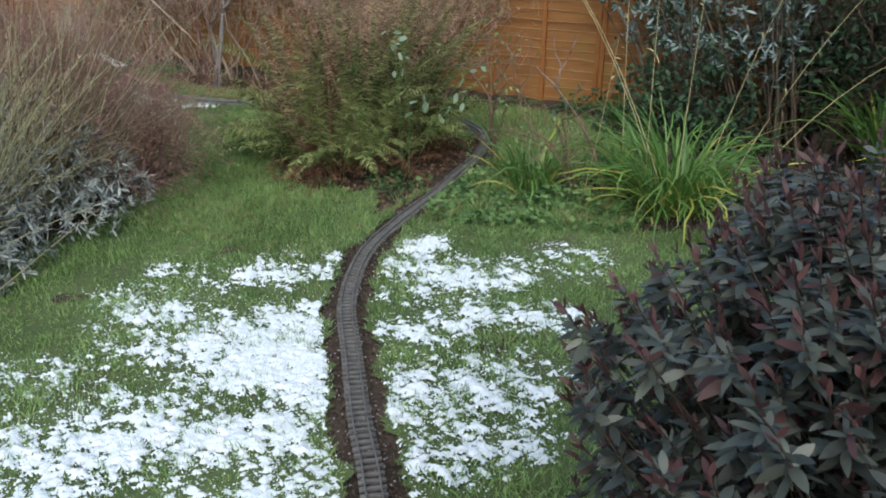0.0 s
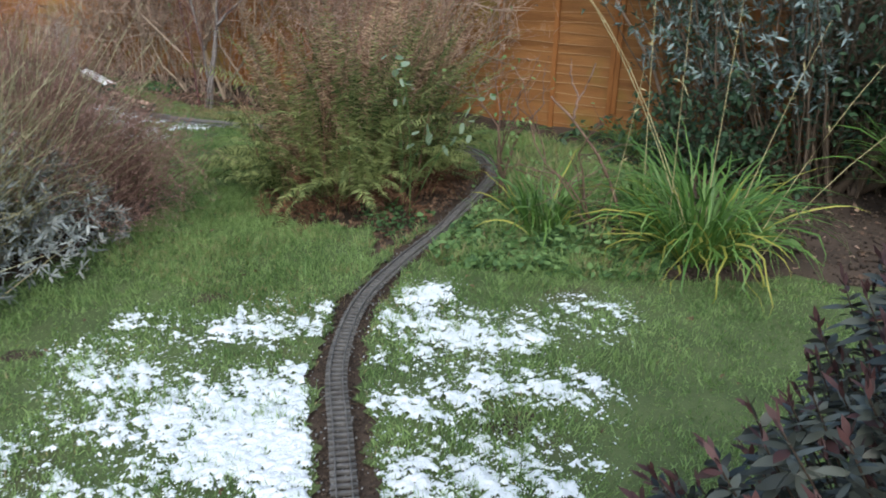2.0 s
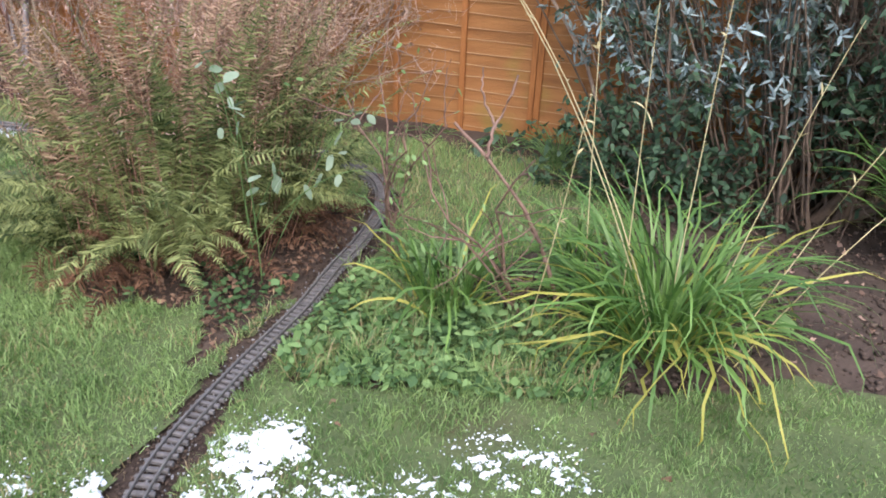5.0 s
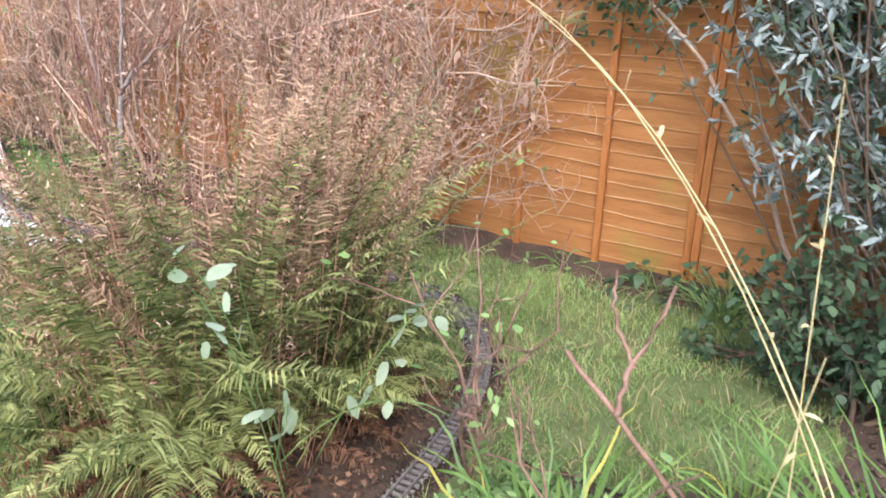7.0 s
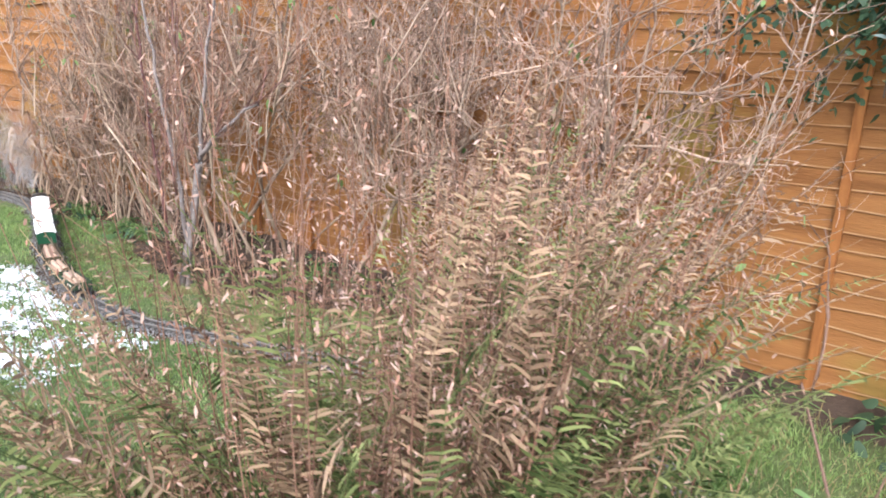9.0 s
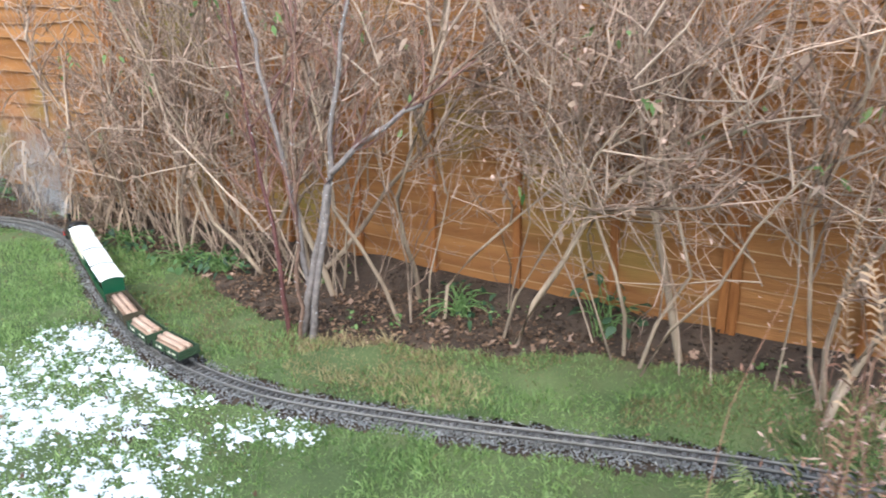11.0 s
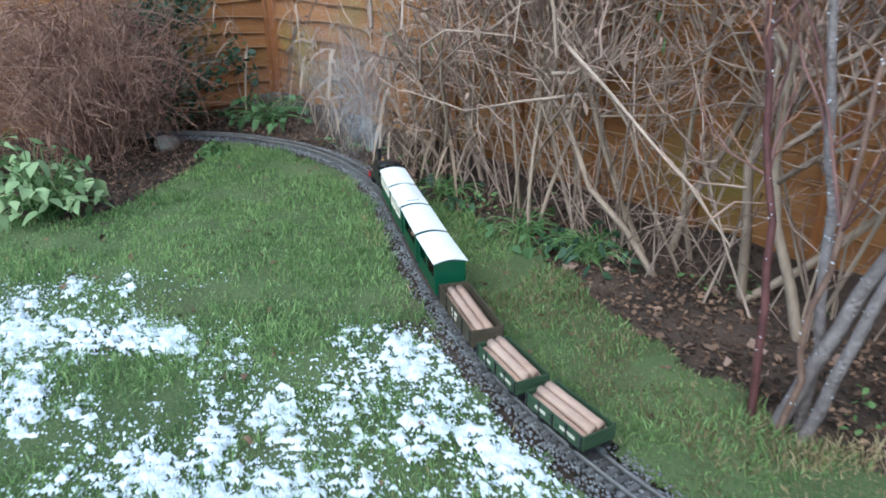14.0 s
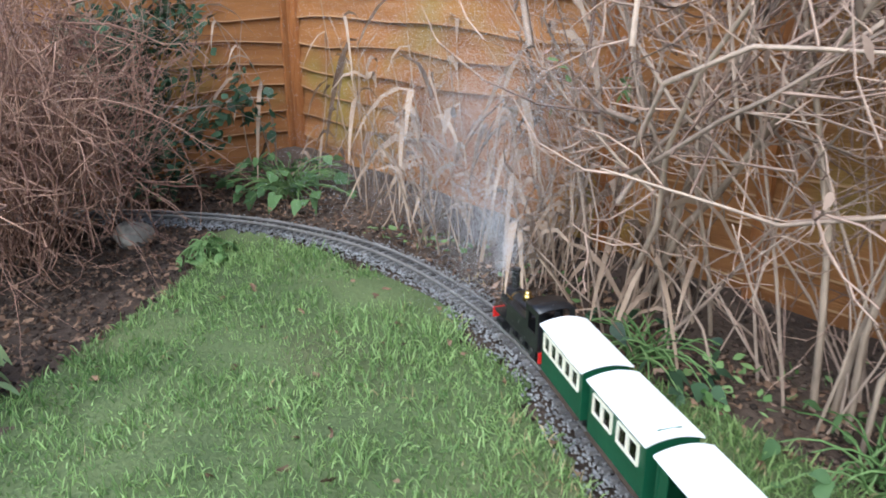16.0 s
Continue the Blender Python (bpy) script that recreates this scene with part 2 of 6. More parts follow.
def ribbons(p, w, side=None):
    """Flat blades along the lines p (n, k, 3), half as wide as w (n, k) on each side."""
    p = np.asarray(p, float)
    n, k, _ = p.shape
    t = unit(np.gradient(p, axis=1))
    if side is None:
        ref = unit(rng.normal(size=(n, 1, 3)))
        side = unit(np.cross(t, ref + 0 * t))
    else:
        side = unit(np.broadcast_to(np.asarray(side)[:, None, :] if np.ndim(side) == 2 else side, p.shape))
    w = np.broadcast_to(w, (n, k))[..., None] / 2
    v = np.stack([p - side * w, p + side * w], 2).reshape(-1, 3)
    i = (np.arange(n)[:, None] * k + np.arange(k - 1)[None]).ravel() * 2
    return v, np.stack([i, i + 1, i + 3, i + 2], 1)


def tubes(p, r, sides=4):
    """Round stems along the lines p (n, k, 3) with radii r (n, k)."""
    p = np.asarray(p, float)
    n, k, _ = p.shape
    t = unit(np.gradient(p, axis=1))
    ref = np.where(np.abs(t[..., 2:3]) > 0.9, np.array([1.0, 0, 0]), np.array([0, 0, 1.0]))
    a = unit(np.cross(t, ref))
    b = np.cross(t, a)
    ang = np.arange(sides) * 2 * math.pi / sides
    r = np.broadcast_to(r, (n, k))[..., None, None]
    v = p[:, :, None] + r * (np.cos(ang)[:, None] * a[:, :, None] + np.sin(ang)[:, None] * b[:, :, None])
    base = (np.arange(n)[:, None, None] * k + np.arange(k - 1)[None, :, None]) * sides
    j, j2 = np.arange(sides), (np.arange(sides) + 1) % sides
    q = np.stack([base + j, base + j2, base + sides + j2, base + sides + j], -1)
    return v.reshape(-1, 3), q.reshape(-1, 4)


def join(*pieces):
    vs, qs, at = [], [], 0
    for v, q in pieces:
        vs.append(v)
        qs.append(q + at)
        at += len(v)
    return np.concatenate(vs), np.concatenate(qs)


def leaves(at, way, length, width, droop=0.3, shape=(0.12, 0.8, 1.0, 0.6, 0.04)):
    """Leaf blades that start at 'at' and point along 'way', bending down."""
    n, k = len(at), len(shape)
    s = np.linspace(0, 1, k)[None, :, None]
    way = unit(way)
    length = np.broadcast_to(length, n)[:, None, None]
    p = at[:, None] + way[:, None] * s * length + np.array([0, 0, -1.0]) * s**2 * droop * length
    side = unit(np.cross(way, np.array([0, 0, 1.0])) + rng.normal(size=(n, 3)) * 0.45)
    return ribbons(p, np.broadcast_to(width, n)[:, None] * np.array(shape)[None], side)


def thing(name, label, category, at=(0, 0, 0), group="", kind=""):
    ob = new(name)
    ob.location = at
    ob.empty_display_size = 0.05
    return tagged(ob, label, category, group, kind)


def box(bm, size, at=(0, 0, 0), bevel=0.0, turn=None):
    m = Matrix.Translation(at) @ (turn or Matrix.Identity(4)) @ Matrix.Diagonal((*size, 1))
    made = bmesh.ops.create_cube(bm, size=1.0, matrix=m)["verts"]
    if bevel:
        edges = list({e for v in made for e in v.link_edges})
        bmesh.ops.bevel(bm, geom=edges, offset=bevel, segments=2, affect="EDGES", profile=0.6)
    return bm


def rod(bm, r, length, at, axis="z", seg=16, r2=None):
    turn = {"z": Matrix.Identity(4), "x": Matrix.Rotation(math.pi / 2, 4, "Y"), "y": Matrix.Rotation(math.pi / 2, 4, "X")}[axis]
    bmesh.ops.create_cone(bm, cap_ends=True, segments=seg, radius1=r, radius2=r if r2 is None else r2, depth=length, matrix=Matrix.Translation(at) @ turn)
    return bm


# ---- the plan: track, lawn, beds and snow ----
TRACK = [(1.25, 0.45), (0.98, 0.95), (0.7, 1.4), (0.39, 1.81), (0.18, 2.05), (-0.06, 2.35), (-0.33, 2.7), (-0.54, 3.15), (-0.62, 3.6), (-0.66, 4.05), (-0.72, 4.4), (-0.77, 4.75),
         (-0.86, 5.1), (-1.03, 5.4), (-1.3, 5.62), (-1.6, 5.71), (-1.95, 5.69), (-2.5, 5.54), (-3.15, 5.34), (-3.79, 5.2), (-4.4, 5.25), (-4.9, 5.42), (-5.46, 5.67),
         (-6.05, 5.92), (-6.65, 5.99), (-7.12, 5.87), (-7.45, 5.66), (-7.75, 5.35), (-7.95, 4.95)]
GAUGE, RAIL_TOP = 0.045, 0.034


def smooth_line(points, step):
    p = np.array(points, float)
    p = np.concatenate([[2 * p[0] - p[1]], p, [2 * p[-1] - p[-2]]])
    out = []
    for i in range(1, len(p) - 2):
        u = np.linspace(0, 1, 24, endpoint=False)[:, None]
        a, b, c, d = p[i - 1], p[i], p[i + 1], p[i + 2]
        out.append(0.5 * (2 * b + (c - a) * u + (2 * a - 5 * b + 4 * c - d) * u**2 + (3 * b - a - 3 * c + d) * u**3))
    q = np.concatenate(out)
    for _ in range(6):
        q[1:-1] = (q[:-2] + 2 * q[1:-1] + q[2:]) / 4
    far = np.r_[0, np.cumsum(np.linalg.norm(np.diff(q, axis=0), axis=1))]
    s = np.arange(0, far[-1], step)
    return np.stack([np.interp(s, far, q[:, 0]), np.interp(s, far, q[:, 1])], 1), s


LINE, LINE_S = smooth_line(TRACK, 0.02)


def near_track(x, y):
    best = np.full(x.shape, 9.0)
    for px, py in LINE[::4]:
        best = np.minimum(best, (x - px) ** 2 + (y - py) ** 2)
    return np.sqrt(best)


def inside(x, y, poly):
    hit = np.zeros(x.shape, bool)
    for (x1, y1), (x2, y2) in zip(poly, poly[1:] + poly[:1]):
        cross = (y1 > y) != (y2 > y)
        hit ^= cross & (x < (x2 - x1) * (y - y1) / (y2 - y1 + 1e-12) + x1)
    return hit


WAVES = rng.uniform(0, 6.28, (5, 14)), rng.normal(size=(5, 14, 2))


def ripple(x, y, size, layer=0):
    """Smooth noise of about -1 to 1 with features of that size."""
    out = 0
    for ph, (a, b) in zip(WAVES[0][layer], WAVES[1][layer]):
        k = 2.6 / size
        out = out + np.sin(k * (a * x + b * y) + ph)
    return out / 4.2


RIGHT_BED = [(-0.6, 3.75), (-0.45, 3.66), (0.25, 3.9), (0.85, 4.2), (1.06, 4.37), (1.6, 4.43), (3.2, 4.6), (6, 4.6), (6, 8), (0.35, 8), (0.3, 5.4), (-0.1, 4.85), (-0.5, 4.8), (-0.62, 4.4)]
FERN_SOIL = [(-2.0, 4.15), (-1.6, 3.87), (-1.35, 3.77), (-1.02, 3.9), (-0.86, 3.72), (-0.77, 3.55), (-0.7, 4.6), (-0.9, 5.0), (-1.3, 4.9)]
LEFT_BED = [(-7.25, 5.7), (-6.87, 5.36), (-6.6, 5.05), (-6.45, 4.7), (-6.75, 4.4), (-7.2, 4.2), (-12, 4.1), (-12, 8), (-7.25, 6.5)]
BED_X, BED_Y = [-9, -6.1, -5.7, -5.15, -4.7, -4.2, -3.7, -3.1, -2.3, -1.7, 0.4, 6], [5.8, 5.92, 5.98, 5.98, 5.8, 5.7, 5.72, 6.0, 6.25, 6.32, 6.36, 6.36]


def on_lawn(x, y):
    xx, yy = x + 0.04 * ripple(x, y, 0.25), y + 0.04 * ripple(x, y, 0.25, 1)
    out = (near_track(x, y) > 0.085 + 0.02 * ripple(x, y, 0.12)) & (yy < np.interp(xx, BED_X, BED_Y))
    out &= ~inside(xx, yy, RIGHT_BED) & ~inside(xx, yy, LEFT_BED) & ~inside(xx, yy, FERN_SOIL)
    for cx, cy, rx, ry in ((-1.6, 4.5, 0.4, 0.38), (-2.6, 2.7, 0.6, 0.68), (-2.4, 2.0, 0.5, 0.52), (-2.4, 3.35, 0.28, 0.3), (-2.8, 3.3, 0.3, 0.3)):
        out &= ((xx - cx) / rx) ** 2 + ((yy - cy) / ry) ** 2 > 1
    return out & (x > -8.1) & (y < 6.5)


SNOW_SPOTS = [(-0.35, 2.1, 0.62, 1.0), (-0.55, 1.45, 0.6, 1.0), (0.1, 1.5, 0.5, 0.95), (0.25, 2.55, 0.42, 0.85), (-0.12, 3.1, 0.28, 0.85), (0.36, 3.53, 0.24, 0.8), (-0.9, 2.35, 0.4, 0.78), (-0.8, 2.78, 0.22, 0.8), (-1.23, 2.53, 0.1, 0.85), (0.14, 3.28, 0.2, 0.75), (-0.6, 2.95, 0.16, 0.8), (-0.35, 3.35, 0.16, 0.8), (0.42, 2.05, 0.28, 0.9), (0.55, 2.3, 0.26, 0.85), (0.3, 2.45, 0.3, 0.9), (0.06, 2.52, 0.2, 0.8),
              (0.47, 2.88, 0.26, 0.82), (0.02, 2.85, 0.3, 0.75), (-4.45, 4.1, 0.8, 1.0), (-3.75, 4.75, 0.36, 0.75), (-3.6, 5.05, 0.22, 0.8), (-4.65, 5.0, 0.36, 0.85), (-4.1, 4.95, 0.32, 0.9), (-5.4, 4.25, 0.62, 0.95), (-5.1, 4.65, 0.3, 0.7), (-3.9, 3.6, 0.6, 0.9), (-3.4, 4.45, 0.25, 0.7)]


def snow_cover(x, y):
    d = 0
    for cx, cy, r, a in SNOW_SPOTS:
        d = np.maximum(d, a * np.exp(-(((x - cx) ** 2 + (y - cy) ** 2) / r**2) ** 1.5))
    edge = np.clip((near_track(x, y) - 0.075) / 0.03, 0, 1)
    d = d * np.where(x < -2.5, 0.66, 0.78)
    wild = np.clip(d / 0.3, 0, 1)
    return (d + wild * (0.26 * ripple(x, y, 0.3, 2) + 0.26 * ripple(x, y, 0.08, 3) + 0.3 * ripple(x, y, 0.028, 4) + 0.26 * ripple(y, x, 0.014, 1))) * edge


# ---- ground ----
gx = np.concatenate([[-400, -60, -20], np.linspace(-9.5, 6, 125), [20, 60, 400]])
gy = np.concatenate([[-400, -60, -15], np.linspace(-3, 9.5, 105), [25, 60, 400]])
X, Y = np.meshgrid(gx, gy)
near = (np.abs(X) < 12) & (Y > -4) & (Y < 10)
Z = np.where(near, 0.008 * ripple(X, Y, 0.35) + 0.006 * ripple(X, Y, 0.15, 1), 0) - 0.012 + np.where(near & (Y < 6.7), 0.075 * np.clip((Y - 6.22) / 0.2, 0, 1), 0)
nx, ny = len(gx), len(gy)
i = (np.arange(ny - 1)[:, None] * nx + np.arange(nx - 1)[None]).ravel()
tagged(link_mesh("ground", np.stack([X, Y, Z], -1), np.stack([i, i + 1, i + nx + 1, i + nx], 1), SOIL, smooth=True), "dark damp garden soil with scattered crumbs", "ground", kind="structure")


def masked_sheet(name, x0, x1, y0, y1, cell, keep, height, material):
    xs, ys = np.arange(x0, x1, cell), np.arange(y0, y1, cell)
    gx, gy = np.meshgrid(xs, ys)
    cx, cy = gx[:-1, :-1] + cell / 2, gy[:-1, :-1] + cell / 2
    k = keep(cx, cy)
    w = len(xs)
    idx = (np.arange(len(ys) - 1)[:, None] * w + np.arange(w - 1)[None])[k]
    q = np.stack([idx, idx + 1, idx + w + 1, idx + w], 1)
    used, inv = np.unique(q, return_inverse=True)
    fx, fy = gx.ravel()[used], gy.ravel()[used]
    return link_mesh(name, np.stack([fx, fy, height(fx, fy)], 1), inv.reshape(-1, 4), material, smooth=True)


tagged(masked_sheet("lawn", -8.1, 4.0, -2.5, 6.5, 0.035, on_lawn, lambda x, y: 0.006 + 0.006 * ripple(x, y, 0.2), TURF), "rough damp winter lawn turf", "lawn", kind="structure")


def scatter(n, x0, x1, y0, y1):
    return rng.uniform(x0, x1, n), rng.uniform(y0, y1, n)


def grass_patch(name, count, box_, label, long_=(0.022, 0.05), material=GRASS, keep=on_lawn, thin_snow=True):
    x, y = scatter(count, *box_)
    k = keep(x, y)
    if thin_snow:
        k &= (snow_cover(x, y) < 0.85) | (rng.random(count) < 0.8)
    x, y = x[k], y[k]
    n = len(x)
    length = rng.uniform(*long_, n) * np.clip(1 + 0.4 * ripple(x, y, 0.18, 1) + 0.3 * ripple(x, y, 0.07, 4), 0.6, 1.8)
    ang = rng.uniform(0, 6.283, n)
    lean = rng.uniform(0.15, 1.0, n)
    d = np.stack([np.cos(ang) * lean, np.sin(ang) * lean, np.ones(n)], 1)
    d = unit(d)
    s = np.array([0, 0.55, 1.0])
    p = np.stack([x, y, np.zeros(n)], 1)[:, None] + d[:, None] * (s[None, :, None] * length[:, None, None])
    p[:, 2, 2] -= length * 0.35 * lean
    v, q = ribbons(p, rng.uniform(0.002, 0.0038, n)[:, None] * np.array([1, 0.9, 0.15]))
    return tagged(link_mesh(name, v, q, material), label, "grass", kind="stuff")


grass_patch("grass", 150000, (-2.6, 2.2, 0.9, 4.4), "short green winter lawn grass blades", keep=lambda x, y: on_lawn(x, y) & ~((x > -1.9) & (x < -0.6) & (y > 3.1) & (rng.random(x.shape) < np.clip((y - 3.1) * 1.2, 0, 0.35))))
grass_patch("grass", 235000, (-7.2, -1.0, 3.3, 6.4), "short green winter lawn grass beside the track", (0.017, 0.042), keep=lambda x, y: on_lawn(x, y) & ~((x > -1.9) & (y < 4.2) & (rng.random(x.shape) < 0.3)) & ~((np.interp(x, BED_X, BED_Y) - y < 0.4 + 0.3 * ripple(x, y, 0.3)) & (x < -1.5) & (x > -5.2) & (rng.random(x.shape) < 0.35)))
grass_patch("grass", 16000, (-1.2, 0.4, 4.7, 6.4), "longer green grass behind the flower bed", (0.022, 0.055))
grass_patch("grass", 9000, (-2.0, -0.68, 2.9, 4.0), "uneven tufts of lawn grass before the fern", (0.03, 0.075))
grass_patch("dry_grass", 5000, (-2.0, -0.68, 2.9, 4.0), "brownish thin grass before the fern", (0.02, 0.05), DRYGRASS, lambda x, y: on_lawn(x, y) & (ripple(x, y, 0.3, 2) > 0.0))
grass_patch("dry_grass", 1400, (-1.2, 0.4, 4.7, 6.4), "dry straws among the longer grass", (0.05, 0.11), DRYGRASS)
grass_patch("grass", 26000, (-7.5, 3.5, -1.0, 3.4), "short green lawn grass further off")


def verge(x, y):
    d = near_track(x, y)
    return (d > 0.075) & (d < 0.17) & (ripple(x, y, 0.4, 2) > 0.1)


grass_patch("dry_grass", 22000, (-6.4, 0.6, 1.2, 6.2), "yellowed dry grass along the track edge", (0.02, 0.045), DRYGRASS, verge, False)


def tired_lawn(x, y):
    return on_lawn(x, y) & (ripple(x, y, 0.5, 3) + 0.6 * ripple(x, y, 0.16, 1) + rng.normal(0, 0.35, x.shape) > 0.55)


grass_patch("dry_grass", 46000, (-6.8, 1.6, 1.1, 6.2), "yellowed thin patches of tired lawn grass", (0.016, 0.036), DRYGRASS, tired_lawn)


def bed_verge(x, y):
    gap = np.interp(x, BED_X, BED_Y) - y
    return on_lawn(x, y) & (gap < 0.36 + 0.3 * ripple(x, y, 0.3)) & (rng.random(x.shape) < 0.75) & (x < -1.5) & (x > -5.2)


grass_patch("dry_grass", 60000, (-6.2, -1.5, 5.2, 6.3), "brownish thin grass and straws along the fence bed", (0.012, 0.04), WITHERED, bed_verge, False)


grass_patch("dry_grass", 5200, (-4.2, -2.9, 5.35, 5.85), "flattened straw-coloured grass at the tree foot", (0.02, 0.06), DRYGRASS, lambda x, y: (near_track(x, y) > 0.09) & ((x + 3.55) ** 2 / 0.3 + (y - 5.58) ** 2 / 0.035 < 1 + 0.4 * ripple(x, y, 0.2)), False)


def snow_height(x, y):
    c = snow_cover(x, y)
    return 0.01 + 0.013 * np.clip((c - 0.6) / 0.5, 0, 1) + 0.005 * ripple(x, y, 0.014, 2)


def snow_here(x, y):
    return (snow_cover(x, y) > 0.63) & on_lawn(x, y)


tagged(masked_sheet("snow", -1.7, 1.3, 0.9, 4.0, 0.0062, snow_here, snow_height, SNOW), "patchy thin white snow lying in the grass", "snow", kind="stuff")
tagged(masked_sheet("snow", -6.3, -2.8, 3.0, 5.4, 0.0068, snow_here, snow_height, SNOW), "patchy thin white snow melting on the lawn", "snow", kind="stuff")


def snow_crumbs(name, count, box_):
    x, y = scatter(count, *box_)
    c = snow_cover(x + rng.normal(0, 0.03, count), y + rng.normal(0, 0.03, count))
    k = on_lawn(x, y) & (c > 0.44) & (rng.random(count) < (c - 0.4) * 2.2)
    x, y = x[k], y[k]
    n = len(x)
    p0 = np.stack([x, y, rng.uniform(0.014, 0.032, n)], 1)
    d = unit(rng.normal(size=(n, 3)) * np.array([1, 1, 0.35]))
    e = unit(np.cross(d, rng.normal(size=(n, 3))))
    f = np.cross(d, e)
    r = rng.uniform(0.001, 0.0027, n)[:, None]
    # a crumb is a small four-sided lump: two flakes set crosswise
    v = np.stack([p0 - d * r * 2, p0 + e * r, p0 + d * r * 2, p0 - e * r, p0 - d * r * 1.6, p0 + f * r, p0 + d * r * 1.6, p0 - f * r], 1)
    q = np.arange(n * 8).reshape(-1, 4)
    return tagged(link_mesh(name, v, q, SNOW, smooth=True), "small crumbs of snow caught on grass blades", "snow", kind="stuff")


snow_crumbs("snow_crumbs", 130000, (-1.9, 1.3, 0.9, 4.0))
snow_crumbs("snow_crumbs", 170000, (-6.3, -2.8, 3.0, 5.5))

# ---- railway ----
track = thing("railway_track", "narrow model railway track on dark gravel ballast", "railway track", kind="structure")
tang = unit(np.gradient(LINE, axis=0))
norm = np.stack([-tang[:, 1], tang[:, 0]], 1)
for side in (-1, 1):
    c = LINE + norm * side * GAUGE / 2
    prof = [(-0.0022, 0.022), (0.0022, 0.022), (0.0016, RAIL_TOP), (-0.0016, RAIL_TOP)]
    rv = np.stack([np.concatenate([c + norm * o, np.full((len(c), 1), z)], 1) for o, z in prof], 1).reshape(-1, 3)
    k = (np.arange(len(c) - 1) * 4)[:, None]
    j = np.arange(4)
    rq = np.stack([k + j, k + (j + 1) % 4, k + 4 + (j + 1) % 4, k + 4 + j], -1)
    link_mesh("rail", rv, rq, RAIL, track)


def stones(name, at, size, material, label, category, parent=None, flat=0.7):
    n = len(at)
    base = np.array([[x, y, z] for z in (-1, 1) for y in (-1, 1) for x in (-1, 1)], float)
    v = base[None] * rng.uniform(0.55, 1.0, (n, 8, 3))
    a = rng.uniform(0, 6.283, n)
    c, s = np.cos(a)[:, None], np.sin(a)[:, None]
    v = np.stack([v[..., 0] * c - v[..., 1] * s, v[..., 0] * s + v[..., 1] * c, v[..., 2] * flat], -1) * size[:, None, None] + at[:, None]
    f = np.array([[0, 2, 3, 1], [4, 5, 7, 6], [0, 1, 5, 4], [2, 6, 7, 3], [0, 4, 6, 2], [1, 3, 7, 5]])
    q = f[None] + np.arange(n)[:, None, None] * 8
    ob = link_mesh(name, v.reshape(-1, 3), q.reshape(-1, 4), material, parent)
    return tagged(ob, label, category, kind="stuff")


nb = 52000
pick = rng.integers(0, len(LINE), nb)
pick = pick[(LINE[pick, 0] < -1.2) | (rng.random(nb) < 0.45)]
nb = len(pick)
off = np.clip(rng.normal(0, 0.039, nb), -0.085, 0.085)
at = np.concatenate([LINE[pick] + norm[pick] * off[:, None] + rng.normal(size=(nb, 2)) * 0.008, (0.013 - 0.05 * np.abs(off))[:, None] + rng.normal(size=(nb, 1)) * 0.002], 1)
size = rng.uniform(0.0018, 0.004, nb)
grey = (at[:, 0] < -1.0) | (rng.random(nb) < 0.12)
stones("ballast", at[grey], size[grey], BALLAST, "dark grey crushed gravel ballast", "gravel")
stones("soil_crumbs", at[~grey] - np.array([0, 0, 0.006]), size[~grey] * 1.2, CLOD, "brown soil crumbs along the track bed", "soil")


def clods(name, count, box_, keep, size, label):
    x, y = scatter(count, *box_)
    k = keep(x, y)
    x, y = x[k], y[k]
    z = np.where(y > 6.22, 0.07 * np.clip((y - 6.22) / 0.2, 0, 1), 0) - 0.004
    stones(name, np.stack([x, y, z], 1), rng.uniform(*size, len(x)), CLOD, label, "soil")


clods("soil_crumbs", 26000, (-8.1, -1.6, 4.1, 6.45), lambda x, y: ~on_lawn(x, y) & (near_track(x, y) > 0.08) & ((x > -6.2) | (y < 6.3)), (0.002, 0.008), "dark loose soil clods in the fence bed")
clods("soil_crumbs", 9000, (-0.6, 3.6, 3.7, 6.4), lambda x, y: inside(x, y, RIGHT_BED), (0.003, 0.012), "brown loose soil clods in the flower bed")

# ---- fences ----
FENCE_Y, CORNER_X, PANEL, FENCE_H = 6.5, -8.2, 1.9, 1.55


